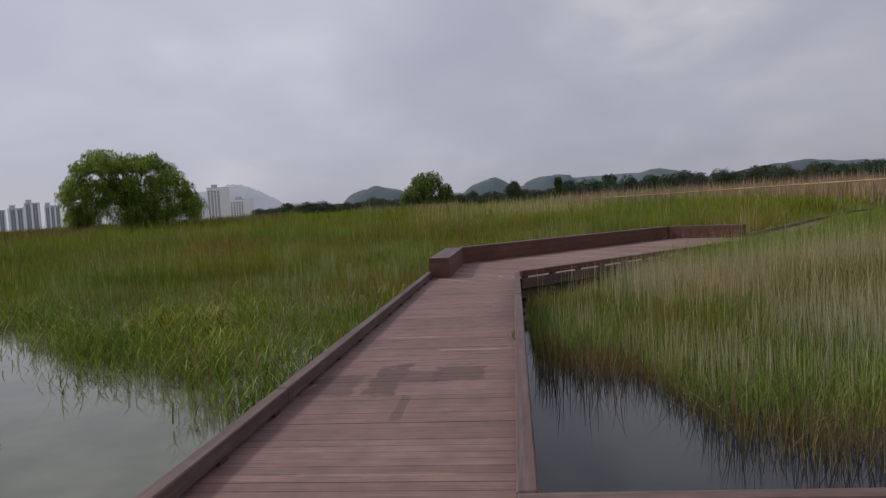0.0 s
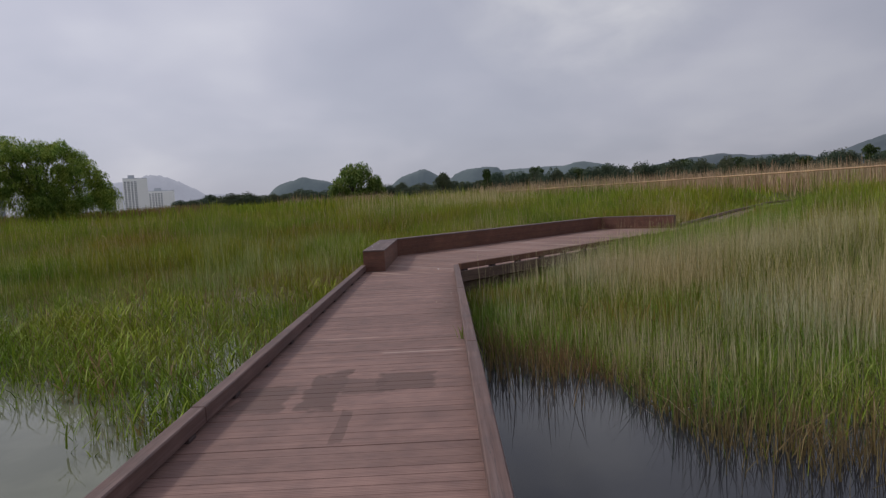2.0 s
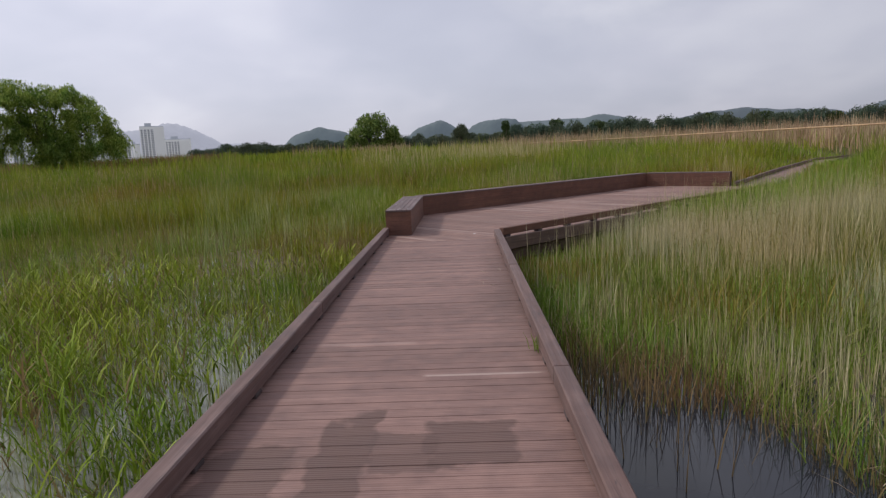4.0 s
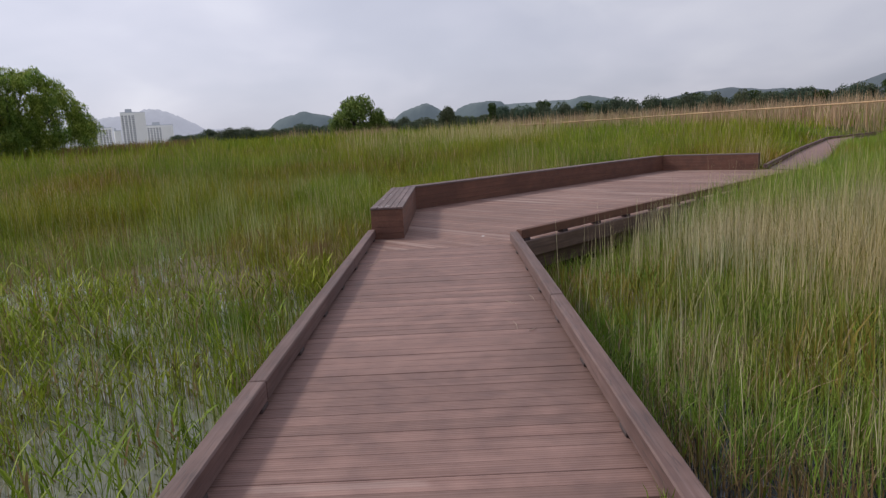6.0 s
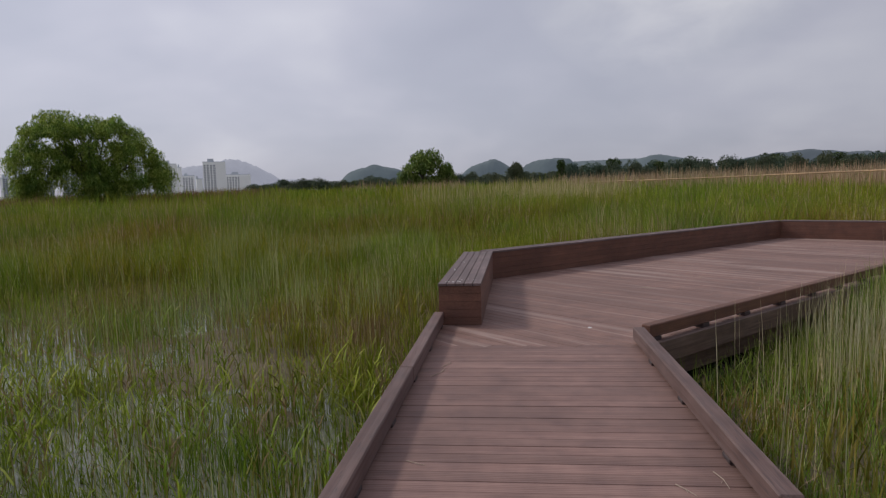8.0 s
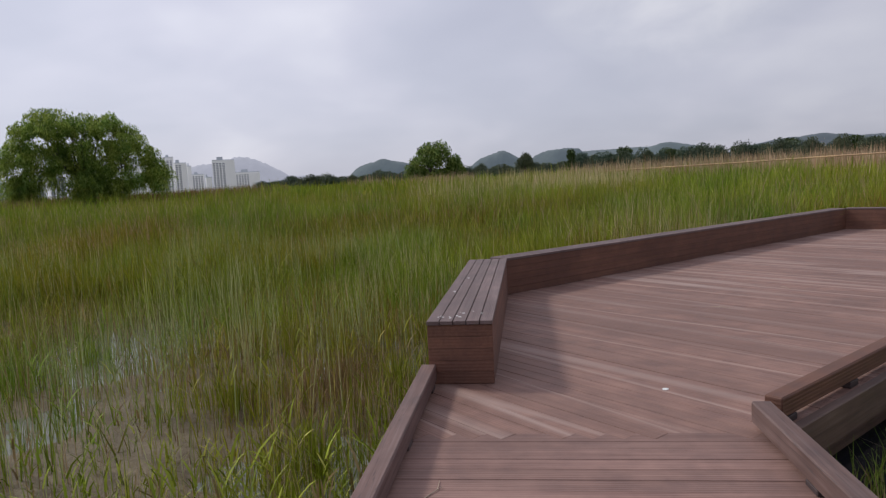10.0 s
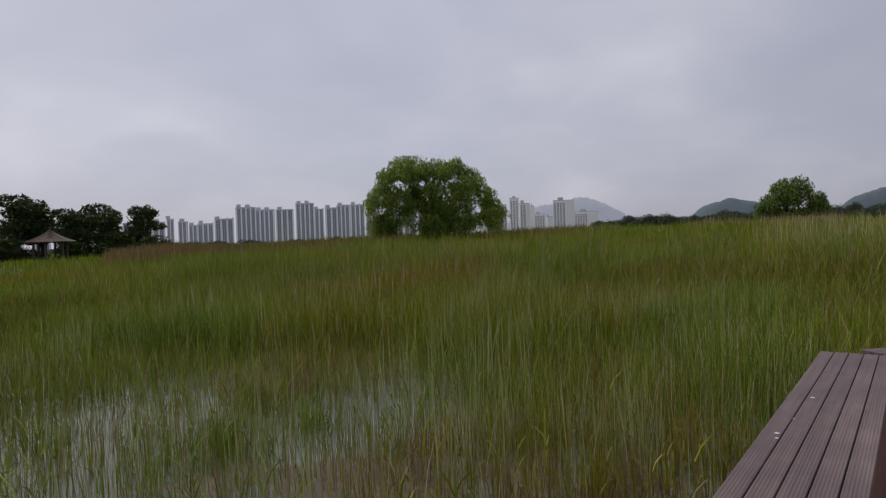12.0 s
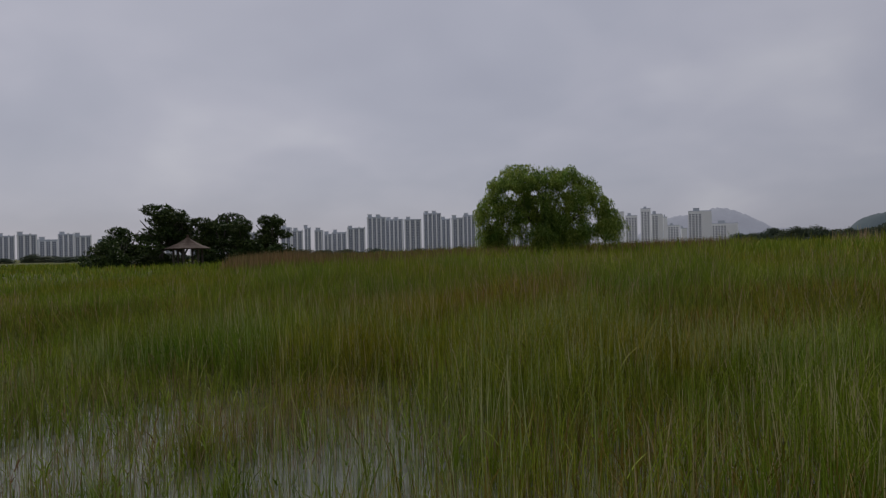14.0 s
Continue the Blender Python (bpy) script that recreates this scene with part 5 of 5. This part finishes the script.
# ---------------------------------------------------------------- apartments
def boxes_mesh(name, spans, mat):
    """Many plain boxes (x0, x1, y0, y1, z0, z1) in one mesh."""
    spans = np.asarray(spans, float)
    V = np.stack([spans[:, [ix, 2 + iy, 4 + iz]] for ix in (0, 1) for iy in (0, 1) for iz in (0, 1)], 1).reshape(-1, 3)
    cube = np.array([0, 1, 3, 2, 4, 6, 7, 5, 0, 4, 5, 1, 2, 3, 7, 6, 0, 2, 6, 4, 1, 5, 7, 3])
    flat = ((np.arange(len(spans)) * 8)[:, None] + cube[None]).ravel()
    return quick_mesh(name, V, flat, np.full(len(spans) * 6, 4), mat)


def tower(az, wide, top_el, dist, turn, label, style, seed):
    """One apartment tower, by bearing, width in degrees and the height of its roof over the horizon."""
    pick = random.Random(seed)
    x, y = polar(az, dist, (-0.37, 10.2))
    width, depth, floor = dist * radians(wide) * 0.97, 13.0, 2.9
    height = EYE + dist * math.tan(radians(top_el)) - 2
    t = thing("apartment_building", pose(x, y, 0, 0, 0, -az + turn), label, "apartment building", "far apartment towers")
    front = -depth / 2
    levels = int(height / floor)
    if style == "ribbed":
        # dark glazed bays between pale piers, with a pale sill band at every floor
        part("body", box(-width / 2, width / 2, front, depth / 2, -2, height), M_FACADE_GREY, t)
        bays = max(2, round(width / 8.5))
        step = width / bays
        panes, sills = [], []
        for b in range(bays):
            left, right = -width / 2 + b * step + step * 0.17, -width / 2 + (b + 1) * step - step * 0.17
            mid = left + (right - left) * pick.uniform(0.42, 0.58)
            for f in range(levels - 1):
                z = 2 + f * floor
                panes += [(left, mid - 0.35, front - 0.25, front + 0.3, z, z + 2.0), (mid + 0.35, right, front - 0.25, front + 0.3, z, z + 2.0)]
                sills.append((left, right, front - 0.5, front - 0.1, z - 0.75, z - 0.1))
        part_mesh(t, boxes_mesh("facade_glazing", panes, M_FACADE_WINDOW), True)
        part_mesh(t, boxes_mesh("facade_sill", sills, M_FACADE_GREY), True)
        for b in range(bays + 1):
            c, w = -width / 2 + b * step, step * (0.16 if 0 < b < bays else 0.11)
            part("pier", box(c - w, c + w, front - 1.1, front + 0.5, -2, height + pick.choice((0, 0, 1.5))), M_CONCRETE, t)
        part("roof_edge", box(-width / 2 - 0.4, width / 2 + 0.4, front - 1.3, depth / 2, height - 2.5, height - 0.6), M_FACADE_GREY, t)
        for b in range(max(1, bays // 2)):
            c = -width / 2 + step * (0.5 + 2 * b) + pick.uniform(-1, 1)
            crown = height + pick.uniform(3.2, 4.6)
            house = part("lift_house", box(c - 3.2, c + 3.2, -4, 4, height - 1, crown), M_FACADE_GREY, t)
            part("roof_slab", box(c - 4.0, c + 4.0, -4.8, 4.8, crown, crown + 0.7), M_CONCRETE, house)
    else:
        # a pale slab with a grid of small windows and, on most, a blank gable beside it
        share = {"grid": 0.97, "gable": 0.58, "blank": 0.0}[style]
        split = -width / 2 + width * share
        part("body", box(-width / 2, width / 2, front, depth / 2, -2, height), M_CONCRETE, t)
        if share:
            bays = max(2, round(width * share / 5.0))
            step = width * share / bays
            panes, rails = [], []
            for b in range(bays):
                c = -width / 2 + (b + 0.5) * step
                w = step * (0.38 if b % 2 else 0.28)
                for f in range(levels - 1):
                    z = 1.5 + f * floor
                    panes.append((c - w, c + w, front - 0.3, front + 0.3, z, z + 1.7))
                    if b % 2:
                        rails.append((c - w * 1.2, c + w * 1.2, front - 1.2, front - 0.2, z - 0.9, z + 0.1))
            part_mesh(t, boxes_mesh("facade_glazing", panes, M_FACADE_WINDOW), True)
            part_mesh(t, boxes_mesh("balcony_front", rails, M_CONCRETE), True)
            for b in range(0, bays + 1, 2):
                c = -width / 2 + b * step
                part("pier", box(c - 0.5, c + 0.5, front - 0.9, front + 0.2, -2, height), M_CONCRETE, t)
        if 0 < share < 0.9:
            part("gable_wall", box(split + 0.5, width / 2 + 0.6, front - 3.0, depth / 2 - 1, -2, height - pick.uniform(0, 3)), M_CONCRETE, t)
        part("roof_edge", box(-width / 2 - 0.4, width / 2 + 0.4, front - 0.4, depth / 2, height, height + 1.0), M_FACADE_GREY, t)
        c = -width * 0.18 + pick.uniform(-2, 2)
        part("lift_house", box(c - width * 0.14, c + width * 0.14, -4, 4, height + 0.5, height + pick.uniform(4, 6)), M_FACADE_GREY, t)


def part_mesh(parent, me, many=False):
    ob = linked(me.name.split(".")[0], me, parent, Matrix())
    if many:
        ob["kind"] = "stuff"
    return ob


RIBBED, GRID = "blue-grey ribbed apartment tower with pale piers", "pale cream apartment tower with a window grid"
ROW_MID = ((-56.81, 0.6, 2.04), (-56.05, 0.6, 1.72), (-55.12, 1.2, 1.84), (-53.69, 1.45, 2.20), (-51.97, 1.55, 3.10), (-50.39, 1.5, 2.88), (-48.77, 1.4, 2.86), (-47.11, 1.5, 3.34), (-45.97, 0.75, 2.84), (-44.95, 0.95, 2.92), (-43.85, 1.05, 3.12), (-42.66, 1.15, 3.12), (-41.50, 0.9, 2.25))
ROW_EDGE = ((-86.0, 1.2, 1.5), (-84.4, 1.1, 1.7), (-82.9, 0.9, 1.6), (-81.4, 1.0, 1.75), (-79.7, 1.05, 1.78), (-78.42, 1.2, 1.88), (-77.13, 1.2, 1.50), (-75.88, 1.0, 1.9), (-74.77, 1.1, 1.78), (-73.4, 0.9, 1.3), (-72.0, 0.9, 1.5), (-68.4, 1.1, 1.5), (-66.6, 1.0, 1.6), (-64.6, 1.0, 1.8), (-62.4, 1.0, 1.9), (-60.8, 0.9, 1.8), (-59.52, 0.8, 2.3), (-58.6, 0.85, 2.02), (-57.77, 0.5, 2.25))
ROW_TREE = ((-40.35, 0.8, 1.75), (-39.3, 0.9, 1.85), (-38.2, 0.9, 2.2), (-36.9, 1.0, 1.95), (-35.4, 0.95, 2.15), (-34.1, 0.8, 2.25))
ROW_HILL = ((-31.33, 0.85, 3.0, "blank"), (-30.3, 0.95, 2.66, "grid"), (-29.14, 0.75, 3.2, "grid"), (-28.3, 0.85, 2.72, "gable"), (-27.62, 0.3, 2.45, "blank"), (-26.98, 0.9, 1.76, "grid"), (-26.2, 0.45, 1.5, "blank"), (-24.98, 1.75, 2.85, "gable"), (-23.12, 1.9, 1.80, "gable"))
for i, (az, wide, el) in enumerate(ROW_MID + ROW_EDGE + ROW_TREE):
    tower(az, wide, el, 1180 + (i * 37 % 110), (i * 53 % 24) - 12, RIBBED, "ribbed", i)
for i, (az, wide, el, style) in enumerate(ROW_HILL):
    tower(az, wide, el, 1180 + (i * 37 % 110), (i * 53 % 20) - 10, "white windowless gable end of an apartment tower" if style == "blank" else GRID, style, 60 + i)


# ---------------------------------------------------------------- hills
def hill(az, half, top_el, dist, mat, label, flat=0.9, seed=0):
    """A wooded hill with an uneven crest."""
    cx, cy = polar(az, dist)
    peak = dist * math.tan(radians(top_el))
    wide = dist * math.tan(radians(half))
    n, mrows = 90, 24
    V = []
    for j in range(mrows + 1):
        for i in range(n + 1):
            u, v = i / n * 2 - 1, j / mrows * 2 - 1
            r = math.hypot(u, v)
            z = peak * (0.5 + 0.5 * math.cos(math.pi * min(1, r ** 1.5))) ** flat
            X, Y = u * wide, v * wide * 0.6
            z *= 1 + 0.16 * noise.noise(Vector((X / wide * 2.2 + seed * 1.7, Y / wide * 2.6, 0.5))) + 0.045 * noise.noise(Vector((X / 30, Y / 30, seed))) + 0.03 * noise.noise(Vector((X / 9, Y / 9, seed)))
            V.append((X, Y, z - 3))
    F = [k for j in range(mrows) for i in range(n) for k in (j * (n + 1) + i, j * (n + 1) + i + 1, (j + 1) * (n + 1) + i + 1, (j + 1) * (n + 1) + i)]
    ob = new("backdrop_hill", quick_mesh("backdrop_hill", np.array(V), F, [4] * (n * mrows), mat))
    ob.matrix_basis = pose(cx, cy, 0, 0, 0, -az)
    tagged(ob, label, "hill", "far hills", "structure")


H = "wooded blue-grey hill beyond the marsh"
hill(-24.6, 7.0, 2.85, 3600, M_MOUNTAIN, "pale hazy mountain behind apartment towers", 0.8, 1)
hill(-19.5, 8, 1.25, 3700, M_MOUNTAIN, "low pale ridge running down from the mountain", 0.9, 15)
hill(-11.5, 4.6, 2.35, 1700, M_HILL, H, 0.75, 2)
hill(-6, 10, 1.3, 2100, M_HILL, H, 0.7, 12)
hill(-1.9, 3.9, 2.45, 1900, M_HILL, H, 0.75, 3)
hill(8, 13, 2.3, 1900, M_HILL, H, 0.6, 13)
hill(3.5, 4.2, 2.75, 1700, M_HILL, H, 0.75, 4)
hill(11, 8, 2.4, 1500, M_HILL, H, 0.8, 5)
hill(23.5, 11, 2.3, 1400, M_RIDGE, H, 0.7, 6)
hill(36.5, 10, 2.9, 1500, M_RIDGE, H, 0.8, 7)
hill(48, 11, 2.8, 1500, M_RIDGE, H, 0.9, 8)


# ---------------------------------------------------------------- small things on the deck
def droppings():
    random.seed(9)
    spots = [(0.60, 11.84, 0.002, 0.022)]
    for k in range(15):
        spots.append((random.uniform(-0.9, -0.56), 12.06 + abs(random.gauss(0, 0.16)) if k < 11 else random.uniform(12.5, 14.2), 0.452, random.uniform(0.005, 0.013)))
    for (x, y, z, r) in spots:
        bm = bmesh.new()
        bmesh.ops.create_icosphere(bm, subdivisions=2, radius=r)
        for v in bm.verts:
            v.co.x *= 1 + 0.5 * noise.noise(v.co * 60 + Vector((x * 9, y, 0)))
            v.co.z = max(0.0, v.co.z * 0.22)
        ob = mesh_object("bird_dropping", bm, M_BIRDLIME)
        ob.matrix_basis = pose(x, y, z, 0, 0, random.uniform(0, 360))
        tagged(ob, "dried white bird dropping on brown boards", "dropping", "bird droppings")


def twigs():
    random.seed(12)
    for (x0, y0, x1, y1) in ((0.59, 8.23, 0.66, 8.11), (0.81, 8.38, 0.83, 8.19), (0.59, 7.60, 0.60, 7.40), (-0.82, 10.04, -0.73, 10.30), (-0.76, 10.32, -0.71, 10.50), (0.68, 7.35, 0.74, 7.42), (-0.75, 8.45, -0.64, 8.40), (1.60, 14.50, 1.78, 14.42), (1.66, 14.40, 1.72, 14.56), (2.7, 15.6, 2.72, 15.4)):
        bm = bmesh.new()
        tip = Vector((x1 - x0, y1 - y0, 0.003))
        bend = tip * 0.5 + Vector((-tip.y, tip.x, 0)) * random.uniform(-0.15, 0.15) + Vector((0, 0, 0.006))
        limb(bm, (0, 0, 0.004), bend, 0.0028, 0.0024, 6)
        limb(bm, bend, tip, 0.0024, 0.0014, 6)
        limb(bm, bend, bend + (tip - bend) * 0.4 + Vector((tip.y, -tip.x, 0)) * 0.12, 0.0016, 0.001, 5)
        ob = mesh_object("fallen_twig", bm, M_STRAW)
        ob.matrix_basis = pose(x0, y0, 0)
        tagged(ob, "broken dry reed stem lying on the deck boards", "twig", "twigs on the deck")


def deck_grass():
    """A tuft of grass that has rooted against the kerb."""
    x, y = 0.90, 5.00
    n = 15
    th, lean = rng.uniform(0, 6.28, n), rng.uniform(0.05, 0.55, n)
    h = rng.uniform(0.05, 0.17, n)
    root = np.stack([x + rng.normal(0, 0.018, n), y + rng.normal(0, 0.03, n), np.full(n, 0.001)], 1)
    root[:, 0] = np.minimum(root[:, 0], HALF - 0.012)
    out = np.stack([-np.abs(np.cos(th)), np.sin(th), np.zeros(n)], 1)
    side = np.stack([-np.sin(th), np.cos(th), np.zeros(n)], 1) * 0.0035
    mid = root + out * (h * lean * 0.4)[:, None] + np.array([0, 0, 0.6]) * h[:, None]
    tip = root + out * (h * lean)[:, None] + np.array([0, 0, 1.0]) * h[:, None]
    V = np.stack([root - side, root + side, mid + side * 0.7, mid - side * 0.7, tip], 1).reshape(-1, 3)
    flat = ((np.arange(n) * 5)[:, None] + np.array([0, 1, 2, 3, 3, 2, 4])[None]).ravel()
    ob = new("grass_tuft", quick_mesh("grass_tuft", V, flat, np.tile([4, 3], n), M_FRESH))
    tagged(ob, "small grass tuft rooted between kerb and deck", "grass")


droppings()
twigs()
deck_grass()
